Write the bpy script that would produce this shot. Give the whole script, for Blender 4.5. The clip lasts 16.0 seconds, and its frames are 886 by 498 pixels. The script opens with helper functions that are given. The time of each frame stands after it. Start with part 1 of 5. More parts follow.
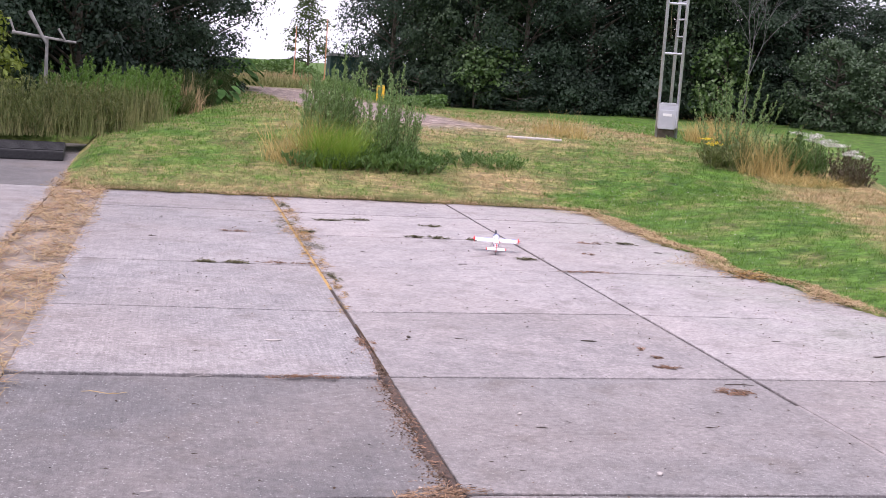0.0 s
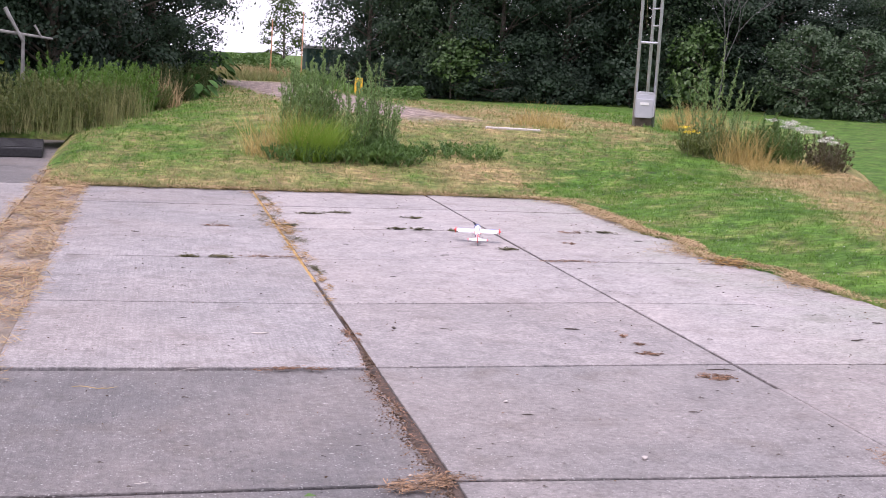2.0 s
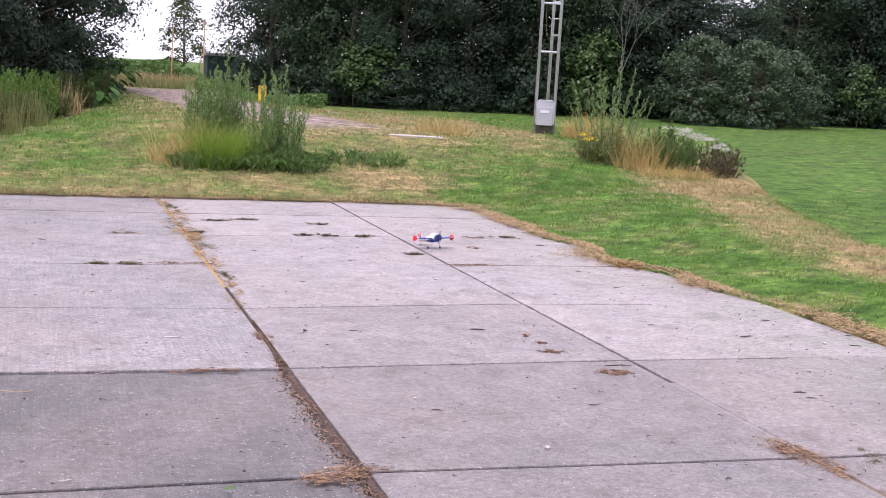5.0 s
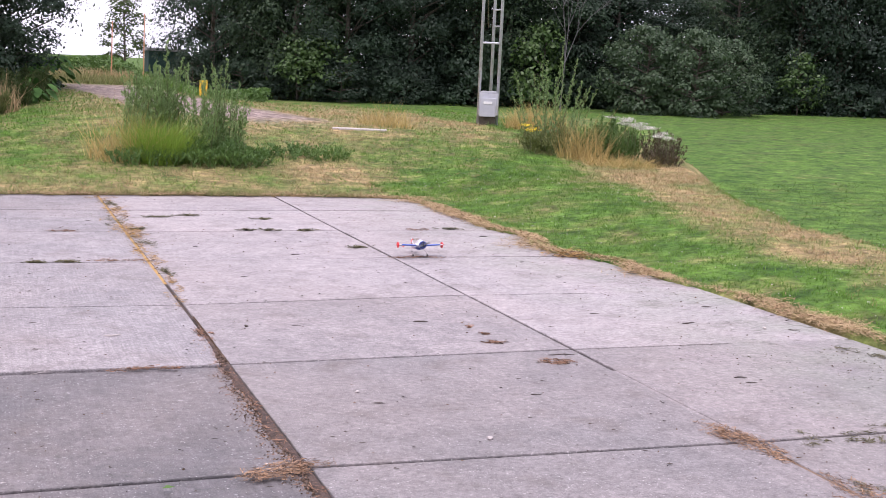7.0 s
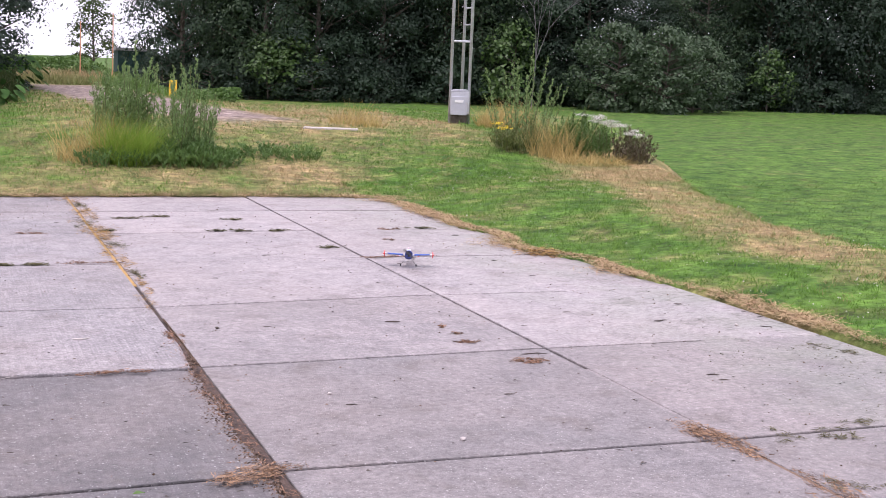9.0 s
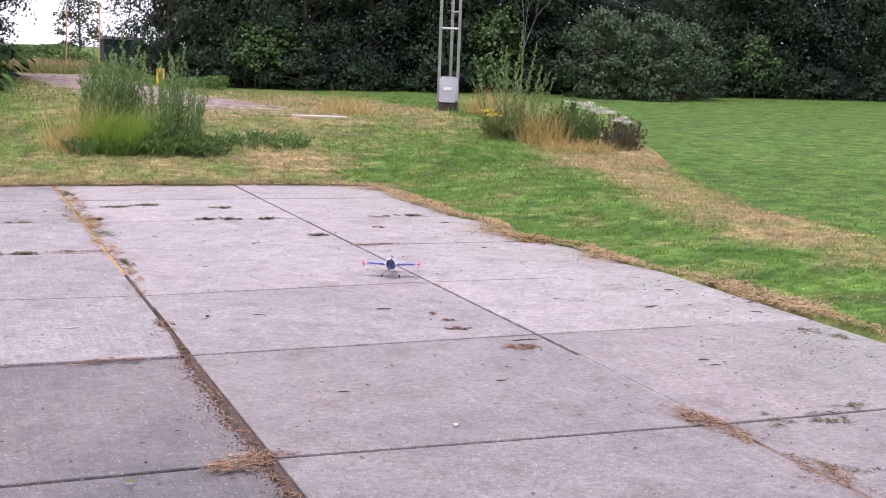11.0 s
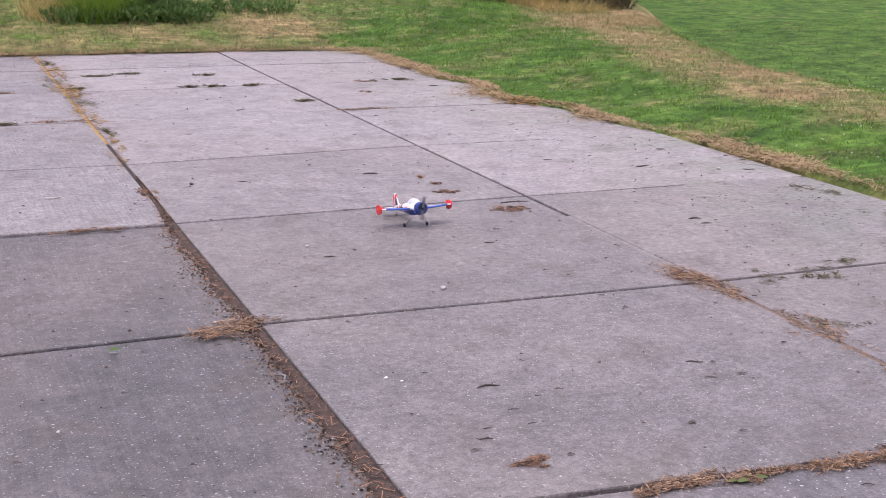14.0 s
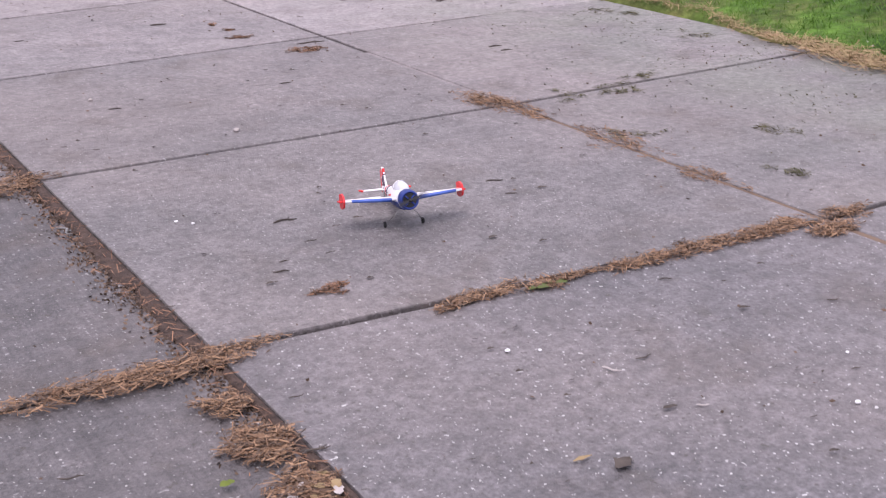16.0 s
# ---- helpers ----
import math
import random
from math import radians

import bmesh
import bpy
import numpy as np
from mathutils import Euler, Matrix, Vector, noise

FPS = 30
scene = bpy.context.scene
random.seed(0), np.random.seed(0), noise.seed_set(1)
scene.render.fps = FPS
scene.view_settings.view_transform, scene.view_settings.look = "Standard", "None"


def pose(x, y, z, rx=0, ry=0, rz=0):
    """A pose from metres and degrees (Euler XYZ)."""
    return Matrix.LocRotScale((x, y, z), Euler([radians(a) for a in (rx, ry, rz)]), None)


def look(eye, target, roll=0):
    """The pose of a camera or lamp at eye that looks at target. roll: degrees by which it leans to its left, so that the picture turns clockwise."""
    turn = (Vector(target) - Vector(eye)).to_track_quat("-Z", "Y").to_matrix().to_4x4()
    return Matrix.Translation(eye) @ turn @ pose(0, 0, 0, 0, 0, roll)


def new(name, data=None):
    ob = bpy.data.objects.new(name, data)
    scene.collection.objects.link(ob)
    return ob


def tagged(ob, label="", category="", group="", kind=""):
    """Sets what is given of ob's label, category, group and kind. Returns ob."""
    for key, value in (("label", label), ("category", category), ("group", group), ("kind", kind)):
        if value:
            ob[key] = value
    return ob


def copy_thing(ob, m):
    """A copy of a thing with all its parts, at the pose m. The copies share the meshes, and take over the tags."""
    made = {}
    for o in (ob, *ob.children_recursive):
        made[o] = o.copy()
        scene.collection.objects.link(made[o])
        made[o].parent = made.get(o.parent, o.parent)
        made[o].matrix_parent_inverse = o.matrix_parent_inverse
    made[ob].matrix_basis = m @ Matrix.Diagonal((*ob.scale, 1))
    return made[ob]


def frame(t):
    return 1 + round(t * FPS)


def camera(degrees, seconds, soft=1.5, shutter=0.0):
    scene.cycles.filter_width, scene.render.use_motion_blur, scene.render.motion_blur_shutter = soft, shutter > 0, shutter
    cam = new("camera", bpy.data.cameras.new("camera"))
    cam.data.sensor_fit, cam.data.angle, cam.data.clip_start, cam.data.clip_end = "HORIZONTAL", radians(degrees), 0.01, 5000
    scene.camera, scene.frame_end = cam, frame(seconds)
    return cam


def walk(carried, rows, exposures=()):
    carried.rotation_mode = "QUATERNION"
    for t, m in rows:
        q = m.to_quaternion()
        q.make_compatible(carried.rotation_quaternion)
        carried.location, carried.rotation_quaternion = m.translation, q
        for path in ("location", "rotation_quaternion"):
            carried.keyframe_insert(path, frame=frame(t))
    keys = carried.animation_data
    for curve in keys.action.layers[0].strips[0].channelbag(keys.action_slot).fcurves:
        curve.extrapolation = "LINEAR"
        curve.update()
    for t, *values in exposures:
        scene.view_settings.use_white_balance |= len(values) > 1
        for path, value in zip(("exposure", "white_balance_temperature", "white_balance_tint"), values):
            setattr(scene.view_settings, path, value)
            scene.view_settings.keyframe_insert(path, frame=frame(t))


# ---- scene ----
cam = camera(39.6, 16.0, soft=0.75, shutter=0.3)

PATH = [
    (0, (-1.075, -5.899, 1.533), (-0.645, -3.967, 1.246), 3.9),
    (0.5, (-1.079, -5.882, 1.536), (-0.649, -3.951, 1.239), 3.5),
    (1, (-1.076, -5.869, 1.536), (-0.644, -3.94, 1.235), 3.1),
    (1.5, (-1.074, -5.869, 1.536), (-0.64, -3.94, 1.235), 3.0),
    (2, (-1.119, -5.964, 1.542), (-0.655, -4.042, 1.243), 3.2),
    (2.5, (-1.172, -6.075, 1.546), (-0.667, -4.162, 1.253), 3.4),
    (3, (-1.201, -6.152, 1.552), (-0.666, -4.246, 1.264), 3.5),
    (3.5, (-1.207, -6.183, 1.555), (-0.65, -4.283, 1.272), 3.4),
    (4, (-1.211, -6.193, 1.557), (-0.635, -4.299, 1.277), 3.4),
    (6.5, (-1.179, -6.184, 1.552), (-0.504, -4.323, 1.268), 2.9),
    (7, (-1.165, -6.182, 1.551), (-0.47, -4.329, 1.265), 2.7),
    (7.5, (-1.165, -6.182, 1.552), (-0.45, -4.337, 1.266), 2.7),
    (8, (-1.162, -6.166, 1.552), (-0.435, -4.325, 1.266), 2.6),
    (8.5, (-1.155, -6.161, 1.553), (-0.422, -4.322, 1.267), 2.5),
    (10.8, (-1.144, -6.138, 1.56), (-0.396, -4.308, 1.261), 2.1),
    (11, (-1.157, -6.142, 1.544), (-0.404, -4.315, 1.239), 2.2),
    (11.5, (-1.158, -6.138, 1.541), (-0.401, -4.319, 1.2), 2.3),
    (12, (-1.143, -6.127, 1.533), (-0.386, -4.325, 1.109), 2.4),
    (12.5, (-1.123, -6.13, 1.528), (-0.372, -4.336, 1.062), 2.2),
    (13, (-1.106, -6.117, 1.517), (-0.362, -4.325, 1.033), 1.8),
    (13.5, (-1.105, -6.113, 1.519), (-0.363, -4.326, 1.012), 1.4),
    (14, (-1.085, -6.065, 1.499), (-0.334, -4.285, 0.984), 1.2),
    (14.5, (-1.065, -6.041, 1.481), (-0.304, -4.27, 0.947), 1.0),
    (15, (-1.04, -6.02, 1.468), (-0.266, -4.273, 0.878), 0.1),
    (15.5, (-0.958, -6.035, 1.415), (-0.052, -4.38, 0.751), -0.7),
    (16, (-0.935, -6.025, 1.337), (0.032, -4.43, 0.615), -0.9),
]
walk(cam, [(t, look(eye, target, roll)) for t, eye, target, roll in PATH],
     exposures=[(0, 0.8, 6250, 29), (11.0, 0.8, 6250, 29), (12.5, 0.58, 6250, 29), (16.0, 0.4, 6250, 28)])

# ---- world, sun, exposure ----
world = bpy.data.worlds.new("world")
scene.world = world
world.use_nodes = True
wn = world.node_tree
bg = wn.nodes["Background"]
sky = wn.nodes.new("ShaderNodeTexSky")
sky.sky_type = "NISHITA"
sky.sun_disc = False
sky.sun_elevation = radians(72)
sky.sun_rotation = radians(-60)
sky.air_density = 1.0
sky.dust_density = 6.0
sky.ozone_density = 0.3
cloud = wn.nodes.new("ShaderNodeMix")
cloud.data_type = "RGBA"
cloud.inputs["Factor"].default_value = 0.8
wn.links.new(sky.outputs["Color"], cloud.inputs["A"])
cloud.inputs["B"].default_value = (9.0, 9.3, 9.8, 1)
wn.links.new(cloud.outputs["Result"], bg.inputs["Color"])
bg.inputs["Strength"].default_value = 0.095
sun = new("sun", bpy.data.lights.new("sun", "SUN"))
sun.data.energy = 1.5
sun.data.angle = radians(26)
sun.data.color = (1.0, 0.96, 0.9)
sun.matrix_world = look((-3, -2.2, 12), (0, 0, 0))

# ---- materials ----
def material(name, a, b=None, rough=0.8, scale=6.0, detail=6.0, bump=0.0, bump_scale=60.0, metal=0.0, island=0.0, obj=False,
             translucent=0.0, fine=0.0, spec=0.5, per_object=0.0):
    """A surface whose colour runs from a to b by noise, by piece and by object, with fine relief."""
    m = bpy.data.materials.new(name)
    m.use_nodes = True
    nt = m.node_tree
    N, L = nt.nodes.new, nt.links.new
    bsdf = nt.nodes["Principled BSDF"]
    bsdf.inputs["Roughness"].default_value = rough
    bsdf.inputs["Metallic"].default_value = metal
    bsdf.inputs["Specular IOR Level"].default_value = spec
    b = b or a
    if obj:
        where = N("ShaderNodeTexCoord").outputs["Object"]
    else:
        where = N("ShaderNodeNewGeometry").outputs["Position"]
    tex = N("ShaderNodeTexNoise")
    tex.inputs["Scale"].default_value, tex.inputs["Detail"].default_value = scale, detail
    L(where, tex.inputs["Vector"])
    ramp = N("ShaderNodeMapRange")
    ramp.inputs["From Min"].default_value, ramp.inputs["From Max"].default_value = 0.3, 0.7
    L(tex.outputs["Fac"], ramp.inputs["Value"])
    fac = ramp.outputs["Result"]
    if island or per_object:
        src = N("ShaderNodeNewGeometry").outputs["Random Per Island"] if island else N("ShaderNodeObjectInfo").outputs["Random"]
        mx = N("ShaderNodeMix")
        mx.inputs["Factor"].default_value = island or per_object
        L(fac, mx.inputs["A"])
        L(src, mx.inputs["B"])
        fac = mx.outputs["Result"]
    col = N("ShaderNodeMix")
    col.data_type = "RGBA"
    L(fac, col.inputs["Factor"])
    col.inputs["A"].default_value, col.inputs["B"].default_value = (*a, 1), (*b, 1)
    out = col.outputs["Result"]
    if fine:
        t2 = N("ShaderNodeTexNoise")
        t2.inputs["Scale"].default_value, t2.inputs["Detail"].default_value = bump_scale, 4
        L(where, t2.inputs["Vector"])
        r2 = N("ShaderNodeMapRange")
        r2.inputs["From Min"].default_value, r2.inputs["From Max"].default_value = 0.25, 0.75
        r2.inputs["To Min"].default_value, r2.inputs["To Max"].default_value = 1 - fine, 1 + fine
        L(t2.outputs["Fac"], r2.inputs["Value"])
        mul = N("ShaderNodeMix")
        mul.data_type, mul.blend_type = "RGBA", "MULTIPLY"
        mul.inputs["Factor"].default_value = 1
        L(out, mul.inputs["A"])
        L(r2.outputs["Result"], mul.inputs["B"])
        out = mul.outputs["Result"]
    L(out, bsdf.inputs["Base Color"])
    if bump:
        t3 = N("ShaderNodeTexNoise")
        t3.inputs["Scale"].default_value, t3.inputs["Detail"].default_value = bump_scale, 5
        L(where, t3.inputs["Vector"])
        bp = N("ShaderNodeBump")
        bp.inputs["Strength"].default_value, bp.inputs["Distance"].default_value = bump, 0.01
        L(t3.outputs["Fac"], bp.inputs["Height"])
        L(bp.outputs["Normal"], bsdf.inputs["Normal"])
    if translucent:
        tr = N("ShaderNodeBsdfTranslucent")
        L(out, tr.inputs["Color"])
        ms = N("ShaderNodeMixShader")
        ms.inputs["Fac"].default_value = translucent
        L(bsdf.outputs["BSDF"], ms.inputs[1])
        L(tr.outputs["BSDF"], ms.inputs[2])
        L(ms.outputs["Shader"], nt.nodes["Material Output"].inputs["Surface"])
    return m




def concrete_material(name, a, b, broom, grit=0.35):
    """Weathered concrete: blotches, brushed lines, pale grit and dark pores."""
    m = bpy.data.materials.new(name)
    m.use_nodes = True
    nt = m.node_tree
    N, L = nt.nodes.new, nt.links.new
    bsdf = nt.nodes["Principled BSDF"]
    bsdf.inputs["Specular IOR Level"].default_value = 0.9
    pos = N("ShaderNodeNewGeometry").outputs["Position"]
    rnd = N("ShaderNodeObjectInfo").outputs["Random"]

    def tex(scale, detail, lo, hi, to0=0.0, to1=1.0, stretch=None, turn=0.0):
        t = N("ShaderNodeTexNoise")
        t.inputs["Scale"].default_value, t.inputs["Detail"].default_value = scale, detail
        if stretch:
            mp = N("ShaderNodeMapping")
            mp.inputs["Scale"].default_value = stretch
            mp.inputs["Rotation"].default_value = (0, 0, radians(turn))
            L(pos, mp.inputs["Vector"])
            L(mp.outputs["Vector"], t.inputs["Vector"])
        else:
            L(pos, t.inputs["Vector"])
        r = N("ShaderNodeMapRange")
        for k, v in (("From Min", lo), ("From Max", hi), ("To Min", to0), ("To Max", to1)):
            r.inputs[k].default_value = v
        L(t.outputs["Fac"], r.inputs["Value"])
        return r.outputs["Result"]

    def mix(fac, x, y, mode="MIX"):
        n = N("ShaderNodeMix")
        n.data_type, n.blend_type = "RGBA", mode
        if isinstance(fac, float):
            n.inputs["Factor"].default_value = fac
        else:
            L(fac, n.inputs["Factor"])
        for key, v in (("A", x), ("B", y)):
            if isinstance(v, tuple):
                n.inputs[key].default_value = (*v, 1)
            else:
                L(v, n.inputs[key])
        return n.outputs["Result"]

    col = mix(tex(1.1, 6, 0.3, 0.7), a, b)
    tone = N("ShaderNodeMapRange")
    tone.inputs["To Min"].default_value, tone.inputs["To Max"].default_value = 0.92, 1.07
    L(rnd, tone.inputs["Value"])
    col = mix(1.0, col, tone.outputs["Result"], "MULTIPLY")
    col = mix(1.0, col, tex(7, 10, 0.3, 0.7, 0.78, 1.18), "MULTIPLY")
    brush = tex(1.0, 3, 0.3, 0.7, 1 - broom, 1 + broom, (90.0, 2.2, 1.0) if broom > 0.05 else (3.0, 70.0, 1.0), 4)
    col = mix(1.0, col, brush, "MULTIPLY")
    col = mix(1.0, col, tex(95, 4, 0.3, 0.7, 0.64, 1.34), "MULTIPLY")
    col = mix(tex(0.55, 4, 0.42, 0.62, 0.0, 0.30), col, (0.25, 0.20, 0.18))
    col = mix(tex(2.6, 12, 0.56, 0.74, 0.0, 0.55), col, (0.10, 0.075, 0.06))
    col = mix(tex(9.0, 12, 0.60, 0.74, 0.0, 0.42), col, (0.085, 0.07, 0.055))
    sides = N("ShaderNodeSeparateXYZ")
    L(pos, sides.inputs["Vector"])
    damp = N("ShaderNodeMapRange")
    for k, v in (("From Min", 2.1), ("From Max", 3.9), ("To Min", 0.0), ("To Max", 0.75)):
        damp.inputs[k].default_value = v
    L(sides.outputs["X"], damp.inputs["Value"])
    algae = N("ShaderNodeMath")
    algae.operation = "MULTIPLY"
    L(damp.outputs["Result"], algae.inputs[0])
    L(tex(1.8, 9, 0.36, 0.66), algae.inputs[1])
    col = mix(algae.outputs["Value"], col, (0.205, 0.225, 0.175))
    fleck = N("ShaderNodeMath")
    fleck.operation = "MULTIPLY"
    L(damp.outputs["Result"], fleck.inputs[0])
    L(tex(1.0, 9, 0.575, 0.66, 0.0, 1.0, (9.0, 17.0, 1.0), -10), fleck.inputs[1])
    col = mix(fleck.outputs["Value"], col, (0.075, 0.075, 0.05))
    col = mix(1.0, col, tex(30, 7, 0.3, 0.7, 0.70, 1.28), "MULTIPLY")
    col = mix(tex(85, 2, 0.672, 0.715, 0.0, 0.65), col, (0.66, 0.64, 0.62))
    col = mix(tex(62, 1, 0.725, 0.745, 0.0, grit), col, (0.66, 0.65, 0.64))
    col = mix(tex(48, 2, 0.665, 0.71, 0.0, 0.7), col, (0.06, 0.05, 0.04))
    L(col, bsdf.inputs["Base Color"])
    L(tex(3, 5, 0.3, 0.7, 0.48, 0.62), bsdf.inputs["Roughness"])
    bp = N("ShaderNodeBump")
    bp.inputs["Strength"].default_value, bp.inputs["Distance"].default_value = 0.55, 0.006
    L(tex(130, 5, 0.2, 0.8), bp.inputs["Height"])
    L(bp.outputs["Normal"], bsdf.inputs["Normal"])
    return m


# one concrete in several tones, paler for slabs farther along y
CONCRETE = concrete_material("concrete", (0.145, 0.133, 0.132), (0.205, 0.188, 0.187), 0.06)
CONCRETE_PALE = concrete_material("concrete_pale", (0.2707, 0.2437, 0.2423), (0.3585, 0.3225, 0.3208), 0.05)
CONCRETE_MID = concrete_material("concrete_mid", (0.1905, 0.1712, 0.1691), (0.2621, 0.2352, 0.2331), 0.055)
CONCRETE_BRUSHED_PALE = concrete_material("concrete_brushed_pale", (0.202, 0.1862, 0.188), (0.2785, 0.2578, 0.2601), 0.17)
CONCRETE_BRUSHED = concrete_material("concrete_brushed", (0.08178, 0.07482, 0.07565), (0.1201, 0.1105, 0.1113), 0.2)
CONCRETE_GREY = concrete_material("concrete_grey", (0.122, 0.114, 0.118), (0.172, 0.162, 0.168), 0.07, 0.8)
SOIL = material("soil", (0.035, 0.026, 0.022), (0.09, 0.064, 0.05), rough=0.95, scale=14, bump=0.6, bump_scale=90)
STRAW = material("straw", (0.10, 0.052, 0.030), (0.50, 0.31, 0.18), rough=0.8, scale=5, island=0.7)
STRAW_PALE = material("straw_pale", (0.26, 0.18, 0.085), (0.52, 0.39, 0.21), rough=0.8, scale=3, island=0.6)
BLADE = material("blade", (0.0549, 0.151, 0.0144), (0.1647, 0.3021, 0.0384), rough=0.6, scale=2.4, island=0.4, translucent=0.25, fine=0.4, bump_scale=8)
BLADE_FIELD = material("blade_field", (0.0748, 0.1683, 0.02431), (0.1408, 0.2391, 0.04675), rough=0.6, scale=0.8, island=0.4, translucent=0.25, fine=0.25, bump_scale=3)
BLADE_DULL = material("blade_dull", (0.12, 0.19, 0.042), (0.36, 0.31, 0.144), rough=0.7, scale=2.5, island=0.5, translucent=0.2, fine=0.35, bump_scale=8)
LEAF_DARK = material("leaf_dark", (0.0136, 0.03036, 0.01804), (0.03808, 0.07128, 0.03608), rough=0.6, spec=0.3, scale=0.6, island=0.4, translucent=0.2)
LEAF_OLIVE = material("leaf_olive", (0.03, 0.05, 0.015), (0.08, 0.12, 0.035), rough=0.7, spec=0.25, scale=0.7, island=0.6, translucent=0.25)
LEAF_FRESH = material("leaf_fresh", (0.06, 0.15, 0.02), (0.16, 0.29, 0.045), rough=0.5, scale=0.8, island=0.6, translucent=0.3)
LEAF_GREY = material("leaf_grey", (0.11, 0.20, 0.06), (0.25, 0.37, 0.13), rough=0.6, scale=1.5, island=0.6, translucent=0.25)
LEAF_WILLOW = material("leaf_willow", (0.03, 0.06375, 0.027), (0.07125, 0.12, 0.051), rough=0.6, scale=0.8, island=0.6, translucent=0.25)
BARK = material("bark", (0.05, 0.04, 0.03), (0.12, 0.10, 0.08), rough=0.9, scale=9, bump=0.6, bump_scale=30)
STEM = material("stem", (0.072, 0.091, 0.03), (0.144, 0.14, 0.054), rough=0.8, scale=4)
GALV = material("galvanised", (0.44, 0.45, 0.50), (0.56, 0.57, 0.62), rough=0.5, scale=20, metal=0.25, fine=0.06)
CABINET = material("cabinet_grey", (0.42, 0.43, 0.47), (0.5, 0.51, 0.55), rough=0.45, scale=5, fine=0.04)
WHITE = material("white_plate", (0.78, 0.78, 0.78), (0.84, 0.84, 0.83), rough=0.5, scale=5)
PALE = material("pale_stone", (0.40, 0.36, 0.34), (0.55, 0.50, 0.47), rough=0.8, scale=9, fine=0.1)
FOAM_WHITE = material("foam_white", (0.78, 0.77, 0.79), (0.86, 0.85, 0.86), rough=0.4, scale=40, obj=True)
FOAM_BLUE = material("foam_blue", (0.012, 0.032, 0.19), (0.02, 0.048, 0.25), rough=0.35, scale=40, obj=True)
# the wing's blue, its colour lightened to carry the reflection on the leading edge
WING_BLUE_SHEEN = material("wing_blue_sheen", (0.07, 0.14, 0.50), (0.10, 0.19, 0.60), rough=0.3, scale=40, obj=True)
PROP_GREY = material("prop_grey", (0.06, 0.06, 0.065), (0.09, 0.09, 0.095), rough=0.5, scale=30, obj=True)
FOAM_RED = material("foam_red", (0.72, 0.03, 0.035), (0.82, 0.05, 0.05), rough=0.4, scale=40, obj=True)
DARK_STRIPE = material("dark_stripe", (0.05, 0.02, 0.06), (0.09, 0.03, 0.08), rough=0.4, scale=40, obj=True)
BLACK = material("black_plastic", (0.012, 0.012, 0.014), (0.03, 0.03, 0.03), rough=0.5, scale=30, obj=True)
WIRE = material("steel_wire", (0.2, 0.2, 0.2), (0.3, 0.3, 0.3), rough=0.35, metal=0.9, scale=30, obj=True)
CANOPY = material("canopy_tint", (0.62, 0.64, 0.70), (0.74, 0.75, 0.80), rough=0.08, scale=30, obj=True)
RUBBER = material("rubber", (0.012, 0.012, 0.014), (0.03, 0.03, 0.032), rough=0.8, scale=30, bump=0.3)
YELLOW = material("yellow_plastic", (0.75, 0.45, 0.02), (0.85, 0.55, 0.03), rough=0.5, scale=9)
ORANGE = material("orange_pole", (0.45, 0.2, 0.1), (0.55, 0.28, 0.14), rough=0.6, scale=9)
SHED_GREEN = material("shed_green", (0.018, 0.045, 0.042), (0.036, 0.068, 0.06), rough=0.85, scale=3, spec=0.15)
PETAL = material("petal_white", (0.45, 0.44, 0.40), (0.72, 0.70, 0.66), rough=0.7, scale=9, island=0.6)
PETAL_YELLOW = material("petal_yellow", (0.7, 0.5, 0.02), (0.8, 0.62, 0.05), rough=0.7, scale=9)

STRAW_TUFT = material("straw_tuft", (0.30, 0.22, 0.07), (0.62, 0.48, 0.19), rough=0.8, scale=3, island=0.6, translucent=0.2)
STRAW_GOLD = material("straw_gold", (0.30, 0.17, 0.05), (0.48, 0.31, 0.11), rough=0.85, scale=6, island=0.7)
STRAW_BROWN = material("straw_brown", (0.08, 0.04, 0.025), (0.40, 0.22, 0.13), rough=0.85, scale=5, island=0.7)
WEED = material("weed", (0.04, 0.045, 0.018), (0.14, 0.12, 0.05), rough=0.7, scale=6, island=0.6)
LITTER = material("litter", (0.07, 0.048, 0.036), (0.22, 0.15, 0.105), rough=0.9, scale=8, island=0.7)
LEAF_BROWN = material("leaf_brown", (0.06, 0.05, 0.03), (0.14, 0.11, 0.06), rough=0.7, scale=2, island=0.6, translucent=0.15)
LEAF_SEEDY = material("leaf_seedy", (0.075, 0.12, 0.03), (0.20, 0.215, 0.065), rough=0.65, scale=1.2, island=0.7, translucent=0.2)
LEAF_BROAD = material("leaf_broad", (0.035, 0.09, 0.022), (0.075, 0.16, 0.04), rough=0.85, spec=0.15, scale=3, translucent=0.15)
LEAF_DEEP = material("leaf_deep", (0.01088, 0.02376, 0.01558), (0.02856, 0.0528, 0.02788), rough=0.6, spec=0.3, scale=0.5, island=0.4, translucent=0.15)
LEAF_MID = material("leaf_mid", (0.035, 0.08, 0.018), (0.085, 0.16, 0.035), rough=0.5, scale=0.8, island=0.6, translucent=0.25)
LEAF_BELT = material("leaf_belt", (0.01768, 0.0396, 0.01804), (0.05168, 0.0891, 0.03608), rough=0.6, spec=0.3, scale=0.5, island=0.4, translucent=0.2)
CABLE = material("cable", (0.14, 0.13, 0.05), (0.2, 0.18, 0.08), rough=0.6, scale=9)
LEAF_MUG = material("leaf_mug", (0.05, 0.115, 0.026), (0.135, 0.24, 0.052), rough=0.6, scale=1.5, island=0.6, translucent=0.2)
BARK_GREY = material("bark_grey", (0.09, 0.09, 0.09), (0.18, 0.17, 0.17), rough=0.85, scale=6)
